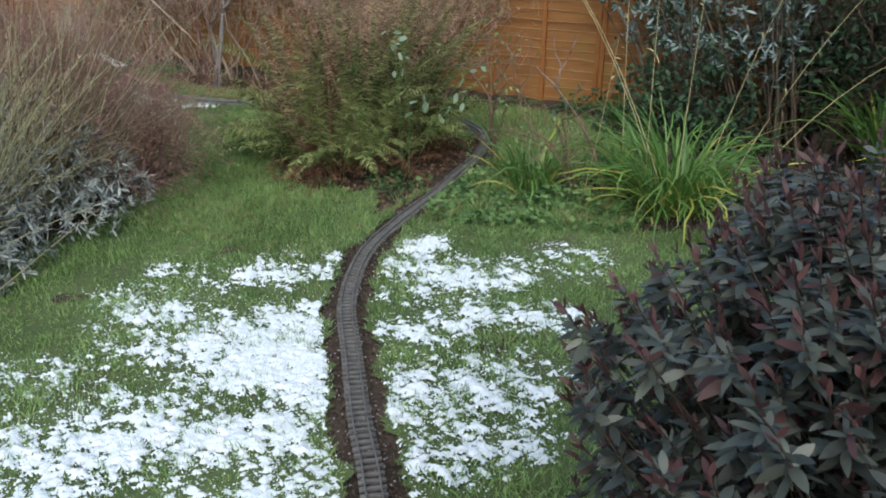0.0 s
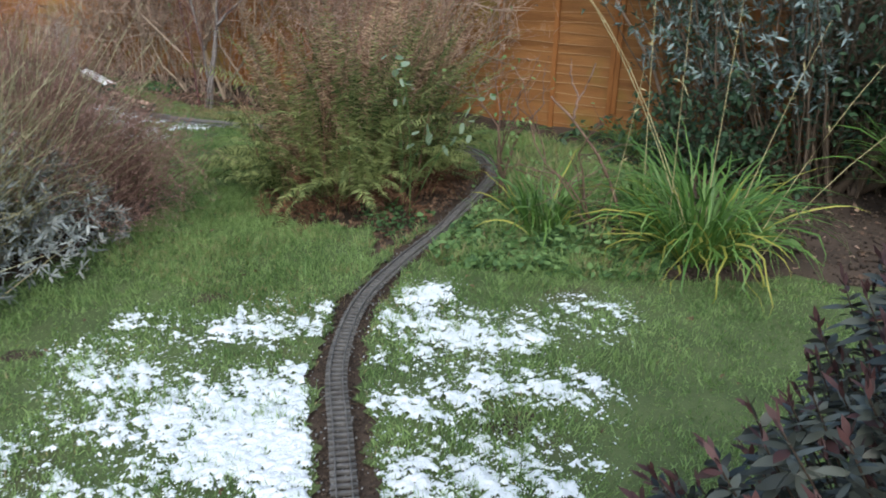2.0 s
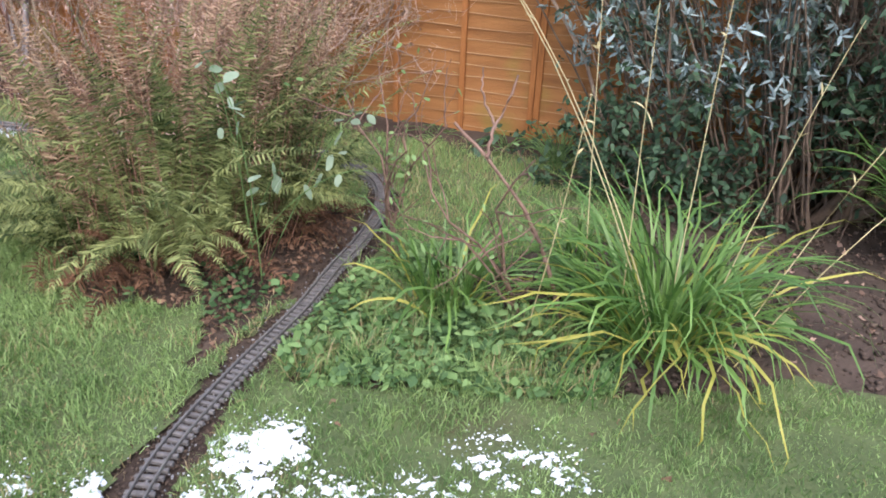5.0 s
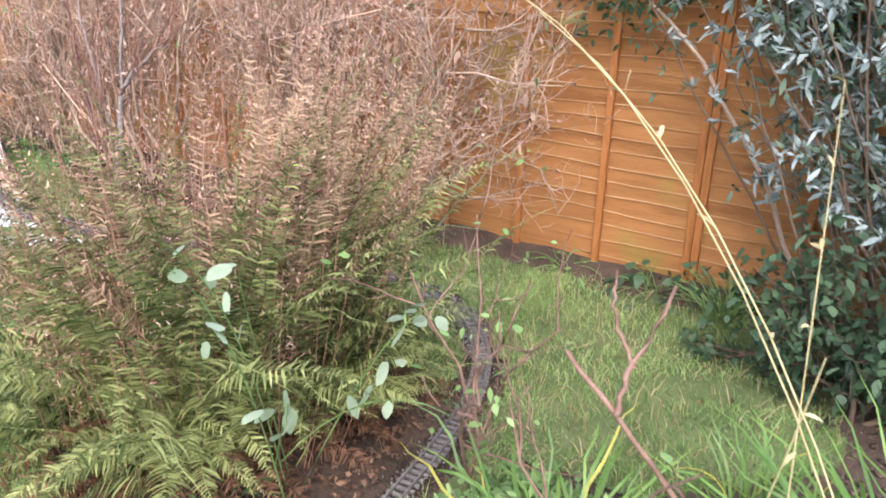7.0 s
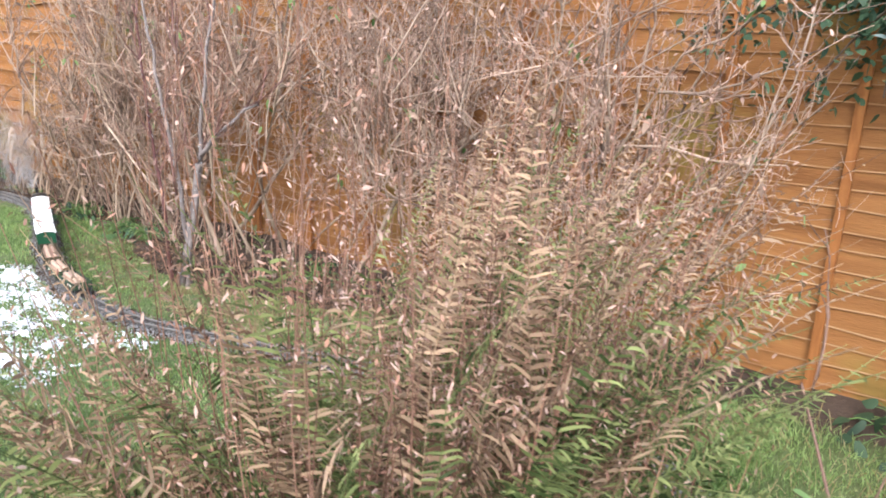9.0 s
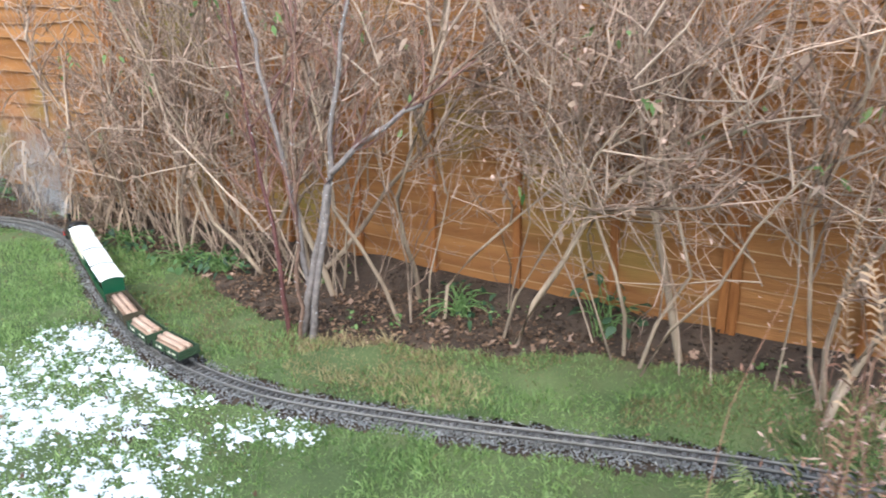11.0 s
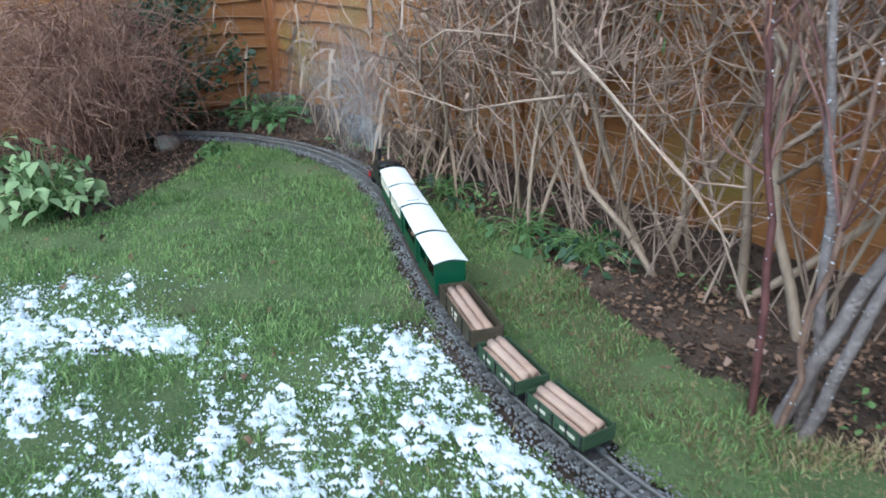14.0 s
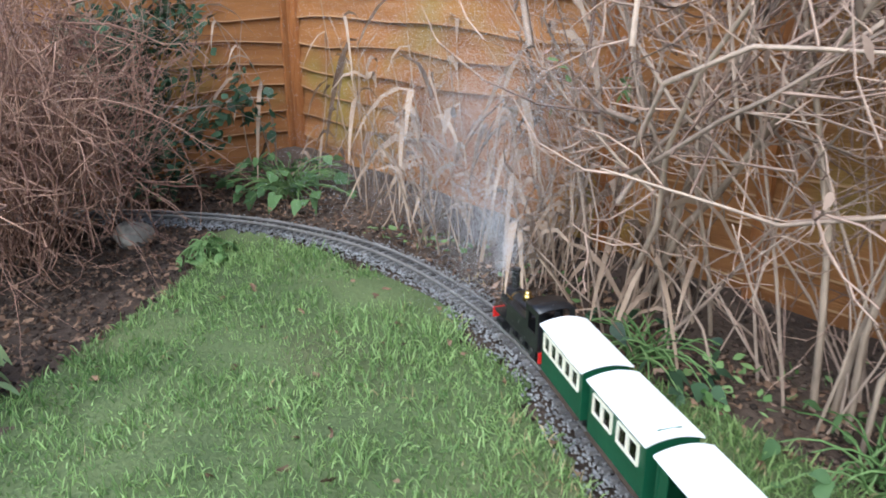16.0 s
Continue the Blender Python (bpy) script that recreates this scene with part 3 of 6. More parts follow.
def fence_panel(label, rows=20, lip=0.016, battens=5):
    """A waney-lap panel along x from 0 to -PANEL, facing -y."""
    t = thing("fence_panel", label, "fence panel", group="garden fence panels")
    step = FENCE_H / rows
    for r in range(rows):
        bm = bmesh.new()
        cols = 12
        ring = []
        amp = 0.006 if battens > 2 else 0.012
        ph = rng.uniform(0, 6.28, 3)
        for c in range(cols + 1):
            x = -PANEL * c / cols
            w = amp * (math.sin(3.1 * x + ph[0]) + 0.7 * math.sin(7.3 * x + ph[1])) + rng.uniform(-0.002, 0.002)
            lo, hi = 0.03 + r * step - 0.012 + w, 0.03 + (r + 1) * step + 0.006
            ring.append([bm.verts.new(v) for v in ((x, -lip, lo), (x, -lip + 0.0005, lo + 0.0055), (x, -0.004, hi), (x, 0.004, hi), (x, 0.01 - lip, lo))])
        for a, b in zip(ring, ring[1:]):
            for j in range(5):
                f = bm.faces.new((a[j], b[j], b[(j + 1) % 5], a[(j + 1) % 5]))
                f.material_index = 1 if j in (0, 4) else 0
        bm.faces.new(ring[0])
        bm.faces.new(ring[-1][::-1])
        bmesh.ops.recalc_face_normals(bm, faces=bm.faces)
        part("board", bm, FENCE, t).data.materials.append(FENCE_EDGE)
    for k in range(battens):
        bm = bmesh.new()
        box(bm, (0.036, 0.022, FENCE_H), (-0.02 - k * (PANEL - 0.04) / (battens - 1), -0.03, FENCE_H / 2 + 0.03), 0.003)
        part("batten", bm, BATTEN, t)
    bm = bmesh.new()
    box(bm, (PANEL, 0.06, 0.02), (-PANEL / 2, -0.012, FENCE_H + 0.045), 0.004)
    part("capping", bm, BATTEN, t)
    bm = bmesh.new()
    box(bm, (PANEL, 0.02, 0.12), (-PANEL / 2, 0.006, -0.01), 0.003)
    part("gravel_board", bm, BATTEN, t, "dark soil-stained bottom board")
    return t


first = fence_panel("orange-stained overlapping board fence panel with battens")
first.matrix_basis = pose(-0.5 + PANEL, FENCE_Y, 0)
for k in range(0, 3):
    copy_thing(first, pose(-0.5 - k * PANEL, FENCE_Y, 0, 0, 0, 0.0))
copy_thing(first, pose(-0.5 + 2 * PANEL, FENCE_Y, 0))
second = fence_panel("orange-stained overlapping board fence panel, slightly bowed", 14, 0.03, 2)
second.matrix_basis = pose(CORNER_X, FENCE_Y - 0.02, 0, 0, 0, 90)
for k in (1, 2, 3, 4):
    copy_thing(second, pose(CORNER_X, FENCE_Y - 0.02 - PANEL * k, 0, 0, 0, 90))
for k in (3, 4):
    copy_thing(second, pose(-0.5 - k * PANEL, FENCE_Y, 0))

# ---- train ----
# Each vehicle stands on the rails with its own length along +x, front ahead.


def wheelset(parent, xs, r, material=LOCOBLACK):
    for x in xs:
        for s in (-1, 1):
            bm = bmesh.new()
            rod(bm, r, 0.006, (x, s * GAUGE / 2, r), "y", 18)
            rod(bm, r * 1.12, 0.0018, (x, s * (GAUGE / 2 - 0.0035), r), "y", 18)
            wheel = part("wheel", bm, material, parent)
            bm = bmesh.new()
            rod(bm, r * 0.35, 0.0085, (x, s * (GAUGE / 2 + 0.0006), r), "y", 12)
            part("hub", bm, STEEL, wheel)


def curved_roof(length, width, base, rise, thick=0.004):
    """An arched roof sheet of even thickness."""
    bm = bmesh.new()
    n = 10
    ends = []
    for x in (-length / 2, length / 2):
        ring = []
        for t in (0, thick):
            line = []
            for k in range(n + 1):
                u = -1 + 2 * k / n
                line.append(bm.verts.new((x, u * width / 2, base + t + rise * (1 - u * u))))
            ring.append(line)
        ends.append(ring)
    (a0, a1), (b0, b1) = ends
    for k in range(n):
        bm.faces.new((a0[k], a0[k + 1], b0[k + 1], b0[k]))
        bm.faces.new((a1[k], b1[k], b1[k + 1], a1[k + 1]))
        bm.faces.new((a0[k], a1[k], a1[k + 1], a0[k + 1]))
        bm.faces.new((b0[k], b0[k + 1], b1[k + 1], b1[k]))
    for k in (0, n):
        bm.faces.new((a0[k], b0[k], b1[k], a1[k]))
    bmesh.ops.recalc_face_normals(bm, faces=bm.faces)
    return bm


def end_wall(x, width, low, high, rise, thick=0.003):
    """A coach end with an arched top edge."""
    bm = bmesh.new()
    n = 10
    rings = []
    for dx in (-thick / 2, thick / 2):
        line = [bm.verts.new((x + dx, -width / 2, low))] + [bm.verts.new((x + dx, (-1 + 2 * k / n) * width / 2, high + rise * (1 - (-1 + 2 * k / n) ** 2))) for k in range(n + 1)] + [bm.verts.new((x + dx, width / 2, low))]
        rings.append(line)
        bm.faces.new(line)
    a, b = rings
    for k in range(len(a)):
        m = (k + 1) % len(a)
        bm.faces.new((a[k], a[m], b[m], b[k]))
    bmesh.ops.recalc_face_normals(bm, faces=bm.faces)
    return bm


def underframe(t, length, width):
    bm = bmesh.new()
    for s in (-1, 1):
        box(bm, (length, 0.007, 0.011), (0, s * width * 0.33, 0.026), 0.001)
    for x in (-length / 2, length / 2):
        box(bm, (0.007, width * 0.86, 0.012), (x * 0.985, 0, 0.026), 0.001)
    part("underframe", bm, LOCOBLACK, t)
    for x in (-length / 2 - 0.012, length / 2 + 0.012):
        bm = bmesh.new()
        box(bm, (0.024, 0.01, 0.006), (x, 0, 0.026), 0.001)
        rod(bm, 0.007, 0.004, (x * 1.03, 0, 0.028), "x", 12)
        part("coupling", bm, STEEL, t)
    for s in (-1, 1):
        for x in (-length * 0.28, length * 0.28):
            bm = bmesh.new()
            box(bm, (0.016, 0.006, 0.016), (x, s * 0.034, 0.017), 0.002)
            part("axle_box", bm, LOCOBLACK, t)
    wheelset(t, (-length * 0.28, length * 0.28), 0.0155)


def framed_window(t, x0, x1, z0, z1, y, s):
    """A cream window frame with a glass pane, set on a coach side."""
    bm = bmesh.new()
    w = 0.0035
    for a, b, c, d in ((x0, x1, z0, z0 + w), (x0, x1, z1 - w, z1), (x0, x0 + w, z0 + w, z1 - w), (x1 - w, x1, z0 + w, z1 - w)):
        box(bm, (b - a, 0.005, d - c), ((a + b) / 2, y + s * 0.0012, (c + d) / 2))
    win = part("window", bm, CREAM, t, "cream-painted window frame")
    bm = bmesh.new()
    box(bm, (x1 - x0 - 2 * w, 0.001, z1 - z0 - 2 * w), ((x0 + x1) / 2, y - s * 0.0005, (z0 + z1) / 2))
    part("pane", bm, GLASS, win)


def side_wall(t, length, y, low, sill, head, high, openings, s):
    """A coach side with real openings: lower panel, upper rail and the pillars between."""
    bm = bmesh.new()
    box(bm, (length, 0.003, sill - low), (0, y, (low + sill) / 2))
    part("side_panel", bm, COACHGREEN, t)
    bm = bmesh.new()
    box(bm, (length, 0.003, high - head), (0, y, (head + high) / 2))
    xs = [-length / 2] + [v for o in openings for v in o] + [length / 2]
    for a, b in zip(xs[::2], xs[1::2]):
        if b - a > 1e-4:
            box(bm, (b - a, 0.003, head - sill), ((a + b) / 2, y, (sill + head) / 2))
    part("upper_side", bm, COACHGREEN, t)


def coach(name, label, length, style):
    t = thing(name, label, "model coach", group="green coaches of the model train")
    width, low, high, rise = 0.094, 0.032, 0.135, 0.011
    underframe(t, length, width)
    bm = bmesh.new()
    box(bm, (length, width - 0.004, 0.004), (0, 0, low + 0.002))
    part("floor", bm, DARKWOOD, t)
    for x in (-length / 2, length / 2):
        part("end_wall", end_wall(x, width, low, high, rise), COACHGREEN, t)
    if style == "windows":
        n, w = 5, (length - 0.024) / 5
        ops = [(-length / 2 + 0.012 + k * w + 0.002, -length / 2 + 0.012 + (k + 1) * w - 0.002) for k in range(n)]
        sill, head = 0.089, 0.125
    elif style == "pairs":
        ops = [(c - 0.034 + d, c - 0.002 + d) for c in (-length * 0.23, length * 0.23) for d in (0.0, 0.036)]
        sill, head = 0.086, 0.123
    else:
        ops = [(-length / 2 + 0.03, length / 2 - 0.03)] if style == "open" else [(-length / 2 + 0.016, -0.006), (0.006, length / 2 - 0.016)]
        sill, head = (0.078, 0.128)
    for s in (-1, 1):
        y = s * (width / 2 - 0.0015)
        side_wall(t, length, y, low, sill, head, high, ops, s)
        if style in ("windows", "pairs"):
            for a, b in ops:
                framed_window(t, a - 0.002, b + 0.002, sill - 0.002, head + 0.002, y + s * 0.002, s)
            bm = bmesh.new()
            box(bm, (length, 0.002, 0.004), (0, y + s * 0.0022, high - 0.003))
            part("cornice", bm, CREAM, t)
        else:
            for x in (-length / 2 + 0.004, length / 2 - 0.004):
                bm = bmesh.new()
                box(bm, (0.006, 0.004, high - low), (x, y + s * 0.001, (low + high) / 2), 0.001)
                part("corner_post", bm, COACHGREEN, t)
        bm = bmesh.new()
        box(bm, (length * 0.98, 0.008, 0.003), (0, s * (width / 2 + 0.003), low))
        part("footboard", bm, DARKWOOD, t)
    for k in (-1, 1):
        bm = bmesh.new()
        box(bm, (0.02, width - 0.016, 0.022), (k * length * 0.24, 0, low + 0.015), 0.002)
        box(bm, (0.004, width - 0.016, 0.04), (k * (length * 0.24 + 0.01), 0, low + 0.03), 0.001)
        part("bench", bm, DARKWOOD, t)
    roof = part("roof", curved_roof(length + 0.012, width + 0.012, high, rise), ROOFWHITE, t, "plain white arched roof")
    if style == "pairs":
        part("roof_vent", curved_roof(length * 0.86, 0.05, high + 0.011, 0.006, thick=0.007), ROOFWHITE, roof, "raised white clerestory")
        for x in (-length * 0.43, length * 0.43):
            bm = bmesh.new()
            box(bm, (0.002, 0.044, 0.006), (x, 0, high + 0.0135))
            part("vent_end", bm, COACHGREEN, roof)
    return t


def seated_figure(m):
    """A small plain seated shape: a rounded body with a ball on top."""
    bm = bmesh.new()
    bmesh.ops.create_uvsphere(bm, u_segments=10, v_segments=8, radius=1, matrix=Matrix.Translation((0, 0, 0.015)) @ Matrix.Diagonal((0.007, 0.009, 0.015, 1)))
    bmesh.ops.create_uvsphere(bm, u_segments=10, v_segments=8, radius=0.0052, matrix=Matrix.Translation((0, 0, 0.033)))
    ob = part("toy_figure", bm, FIGURE, None, smooth=True)
    ob.matrix_basis = m
    return tagged(ob, "small plain painted toy figure on a bench", "figure", "toy figures riding in the coach")


def wagon(name, label, length, body_mat, tall):
    t = thing(name, label, "model wagon", group="timber wagons of the model train")
    width, low = 0.088, 0.034
    underframe(t, length, width)
    bm = bmesh.new()
    box(bm, (length, width, 0.004), (0, 0, low + 0.002))
    part("floor", bm, body_mat, t)
    planks = 3
    h = tall / planks
    for s in (-1, 1):
        for k in range(planks):
            bm = bmesh.new()
            box(bm, (length, 0.004, h - 0.0012), (0, s * width / 2, low + h * (k + 0.5)), 0.0005)
            side = part("side_plank", bm, body_mat, t)
        for x in (-length * 0.48, -length * 0.24, 0, length * 0.24, length * 0.48):
            bm = bmesh.new()
            box(bm, (0.005, 0.003, tall), (x, s * (width / 2 + 0.0035), low + tall / 2), 0.0005)
            part("strap", bm, LOCOBLACK, t)
        # two painted words, letter by letter as plain bars: stacked on the tall side, in one row on the low side
        words = ((8, -0.01, 0.68), (6, -0.01, 0.38)) if tall > 0.04 else ((8, -0.26, 0.5), (6, 0.22, 0.5))
        for count, x, z in words:
            bm = bmesh.new()
            for k in range(count):
                box(bm, (0.0042, 0.0008, 0.0095), (length * x + (k - (count - 1) / 2) * 0.0064, s * (width / 2 + 0.0026), low + tall * z))
            part("lettering_bar", bm, CREAM, t, "cream painted bars")
    for x in (-length / 2, length / 2):
        for k in range(planks):
            bm = bmesh.new()
            box(bm, (0.004, width, h - 0.0012), (x, 0, low + h * (k + 0.5)), 0.0005)
            part("end_plank", bm, body_mat, t)
    return t


def log(length, r, m):
    bm = bmesh.new()
    segs, n = 6, 12
    rings = []
    for a in range(segs + 1):
        x = -length / 2 + length * a / segs
        rr = r * (1 + rng.uniform(-0.05, 0.05))
        rings.append([bm.verts.new((x, rr * math.cos(6.2832 * k / n), rr * math.sin(6.2832 * k / n))) for k in range(n)])
    for a, b in zip(rings, rings[1:]):
        for k in range(n):
            bm.faces.new((a[k], a[(k + 1) % n], b[(k + 1) % n], b[k]))
    bm.faces.new(rings[0][::-1])
    bm.faces.new(rings[-1])
    ob = part("log", bm, LOGWOOD, None, smooth=True)
    ob.matrix_basis = m
    return tagged(ob, "peeled pale wooden log lying in a wagon", "log", "logs loaded in the wagons")


def locomotive():
    t = thing("steam_locomotive", "black model tank locomotive with red buffer beams", "model locomotive")
    L = 0.25
    bm = bmesh.new()
    box(bm, (L, 0.085, 0.006), (0, 0, 0.05), 0.001)
    part("running_board", bm, LOCOBLACK, t)
    bm = bmesh.new()
    for s in (-1, 1):
        box(bm, (L * 0.92, 0.005, 0.028), (0, s * 0.017, 0.035))
    part("frame", bm, LOCOBLACK, t)
    wheelset(t, (-0.055, 0.0, 0.055), 0.02, LOCOBLACK)
    for s in (-1, 1):
        bm = bmesh.new()
        box(bm, (0.12, 0.003, 0.006), (0, s * 0.03, 0.014), 0.001)
        part("coupling_rod", bm, STEEL, t)
        bm = bmesh.new()
        rod(bm, 0.012, 0.034, (0.088, s * 0.034, 0.028), "x", 16)
        part("cylinder", bm, LOCOBLACK, t)
        bm = bmesh.new()
        box(bm, (0.115, 0.02, 0.05), (-0.005, s * 0.034, 0.077), 0.003)
        part("side_tank", bm, LOCOBLACK, t)
        bm = bmesh.new()
        rod(bm, 0.0014, 0.1, (0.045, s * 0.0265, 0.1), "x", 8)
        part("handrail", bm, BRASS, t)
    bm = bmesh.new()
    rod(bm, 0.027, 0.165, (0.028, 0, 0.082), "x", 28)
    boiler = part("boiler", bm, LOCOBLACK, t, smooth=False)
    for x in (-0.02, 0.035, 0.075):
        bm = bmesh.new()
        rod(bm, 0.0277, 0.003, (x, 0, 0.082), "x", 28)
        part("boiler_band", bm, BRASS if x > 0.07 else LOCOBLACK, boiler)
    bm = bmesh.new()
    rod(bm, 0.0295, 0.03, (0.103, 0, 0.082), "x", 28)
    rod(bm, 0.022, 0.006, (0.12, 0, 0.082), "x", 24, 0.018)
    part("smokebox", bm, LOCOBLACK, t)
    bm = bmesh.new()
    rod(bm, 0.0085, 0.05, (0.1, 0, 0.132), "z", 18, 0.0105)
    rod(bm, 0.0125, 0.005, (0.1, 0, 0.158), "z", 18)
    part("chimney", bm, LOCOBLACK, t)
    bm = bmesh.new()
    rod(bm, 0.012, 0.016, (0.03, 0, 0.115), "z", 18, 0.009)
    bmesh.ops.create_uvsphere(bm, u_segments=14, v_segments=8, radius=0.0095, matrix=Matrix.Translation((0.03, 0, 0.123)))
    part("dome", bm, BRASS, t, "polished brass dome", True)
    bm = bmesh.new()
    rod(bm, 0.004, 0.014, (-0.03, 0, 0.117), "z", 12)
    part("safety_valve", bm, BRASS, t)
    cab = thing("cab", "", "")
    cab.parent = t
    for s in (-1, 1):
        bm = bmesh.new()
        box(bm, (0.062, 0.003, 0.035), (-0.088, s * 0.043, 0.07))
        box(bm, (0.012, 0.003, 0.045), (-0.063, s * 0.043, 0.11))
        box(bm, (0.012, 0.003, 0.045), (-0.113, s * 0.043, 0.11))
        box(bm, (0.062, 0.003, 0.012), (-0.088, s * 0.043, 0.137))
        part("cab_side", bm, LOCOBLACK, cab)
    for x in (-0.057, -0.119):
        bm = bmesh.new()
        box(bm, (0.003, 0.086, 0.052), (x, 0, 0.078))
        box(bm, (0.003, 0.012, 0.04), (x, 0, 0.123))
        for s in (-1, 1):
            box(bm, (0.003, 0.012, 0.04), (x, s * 0.037, 0.123))
        part("spectacle_plate", bm, LOCOBLACK, cab)
    part("cab_roof", curved_roof(0.07, 0.089, 0.141, 0.007), LOCOBLACK, cab, smooth=True).location.x = -0.088
    bm = bmesh.new()
    box(bm, (0.03, 0.07, 0.045), (-0.122, 0, 0.075), 0.003)
    part("coal_bunker", bm, LOCOBLACK, t)
    for x in (-L / 2 - 0.003, L / 2 + 0.003):
        bm = bmesh.new()
        box(bm, (0.006, 0.09, 0.026), (x, 0, 0.04), 0.001)
        beam = part("buffer_beam", bm, BUFFERRED, t, "bright red buffer beam")
        bm = bmesh.new()
        d = 0.01 if x > 0 else -0.01
        rod(bm, 0.004, 0.016, (x + d, 0, 0.036), "x", 12)
        rod(bm, 0.01, 0.004, (x + 2 * d, 0, 0.036), "x", 16)
        part("buffer", bm, STEEL, beam)
    return t


S0 = 9.65  # metres along the line to the last coach's tail


def on_rails(s):
    """The pose of a vehicle whose middle is s metres along the line."""
    x, y = np.interp(s, LINE_S, LINE[:, 0]), np.interp(s, LINE_S, LINE[:, 1])
    x2, y2 = np.interp(s + 0.08, LINE_S, LINE[:, 0]), np.interp(s + 0.08, LINE_S, LINE[:, 1])
    x1, y1 = np.interp(s - 0.08, LINE_S, LINE[:, 0]), np.interp(s - 0.08, LINE_S, LINE[:, 1])
    return pose(x, y, RAIL_TOP, 0, 0, math.degrees(math.atan2(y2 - y1, x2 - x1)))


s = S0
GAP = 0.036
for name, label, length, style in (("coach", "green four-wheeled coach with empty open sides and a white roof", 0.215, "half"), ("coach", "green open-sided coach carrying toy figures under a white roof", 0.235, "open"),
                                   ("coach", "green coach with paired cream windows and raised white roof", 0.2, "pairs"), ("coach", "green coach with five cream windows and a white roof", 0.2, "windows")):
    s += length / 2
    c = coach(name, label, length, style)
    c.matrix_basis = on_rails(s)
    if style == "open":
        for x, y in ((-0.06, -0.028), (-0.035, -0.028), (0.02, -0.026), (0.05, 0.024), (-0.05, 0.026)):
            seated_figure(on_rails(s) @ pose(x, y, 0.054))
    s += length / 2 + GAP
loco = locomotive()
loco.matrix_basis = on_rails(s + 0.13)
LOCO_POSE = on_rails(s + 0.13)
s = S0 - GAP
for name, label, length, m, tall in (("timber_wagon", "long brown open wagon loaded with peeled logs", 0.29, WAGONBROWN, 0.05), ("timber_wagon", "short green open wagon loaded with peeled logs", 0.2, WAGONGREEN, 0.036), ("timber_wagon", "short green open wagon with stacked logs", 0.2, WAGONGREEN, 0.036)):
    s -= length / 2
    w = wagon(name, label, length, m, tall)
    w.matrix_basis = on_rails(s)
    for y, z, dx in ((-0.026, 0.0, 0.004), (0.0, 0.001, -0.006), (0.026, 0.0, 0.002), (-0.012, 0.021, 0.0), (0.014, 0.021, -0.004)):
        log(length * 0.9, 0.0122, on_rails(s) @ pose(dx, y, 0.0505 + z, 0, 0, rng.uniform(-0.6, 0.6)))
    s -= length / 2 + GAP


# ---- plants ----
def curve_up(base, tip, bend, k):
    """Lines from base to tip, bowed by bend (n, 3)."""
    s = np.linspace(0, 1, k)[None, :, None]
    return base[:, None] * (1 - s) + tip[:, None] * s + bend[:, None] * (4 * s * (1 - s))


def disc(n, r):
    a, d = rng.uniform(0, 6.2832, n), np.sqrt(rng.random(n)) * r
    return np.stack([np.cos(a) * d, np.sin(a) * d], 1)


def grow(base, way, length, radius, levels, kids, wild=0.5, lift=0.15, shrink=0.62, k=6, first=0.16):
    """Branching stems: a list of (lines, radii), one entry for each level."""
    out = []
    for lv in range(levels):
        n = len(base)
        steps = np.linspace(0, 1, k)
        p = np.zeros((n, k, 3))
        p[:, 0] = base
        d = unit(way)
        for j in range(1, k):
            d = unit(d + rng.normal(size=(n, 3)) * wild * 0.32 + np.array([0, 0, lift * 0.3]))
            p[:, j] = p[:, j - 1] + d * (length / (k - 1))[:, None]
        r = radius[:, None] * (1 - 0.6 * steps)[None]
        out.append((p, r))
        if lv == levels - 1:
            break
        nk = kids[lv]
        pick = rng.uniform(first if lv == 0 else 0.16, 1.0, (n, nk))
        f = pick * (k - 1)
        i0 = np.minimum(f.astype(int), k - 2)
        t = (f - i0)[..., None]
        rows = np.arange(n)[:, None]
        b = p[rows, i0] * (1 - t) + p[rows, i0 + 1] * t
        along = unit(p[rows, i0 + 1] - p[rows, i0])
        nd = unit(along + rng.normal(size=along.shape) * wild * 1.1)
        base, way = b.reshape(-1, 3), nd.reshape(-1, 3)
        length = (np.repeat(length, nk) * shrink * rng.uniform(0.6, 1.25, n * nk))
        radius = np.repeat(radius, nk) * 0.55
    return out


def bush_stems(parent, name, material, grown, sides=(5, 4, 3, 3)):
    """One mesh of all the given levels; the finest level keeps fewer joints."""
    made = []
    for lv, (p, r) in enumerate(grown):
        k = p.shape[1]
        if lv == len(grown) - 1 and k > 4:
            few = np.linspace(0, k - 1, k // 2 + 1).round().astype(int)
            p, r = p[:, few], r[:, few]
        made.append(tubes(p, r, sides[lv]))
    return link_mesh(name, *join(*made), material, parent, smooth=True)


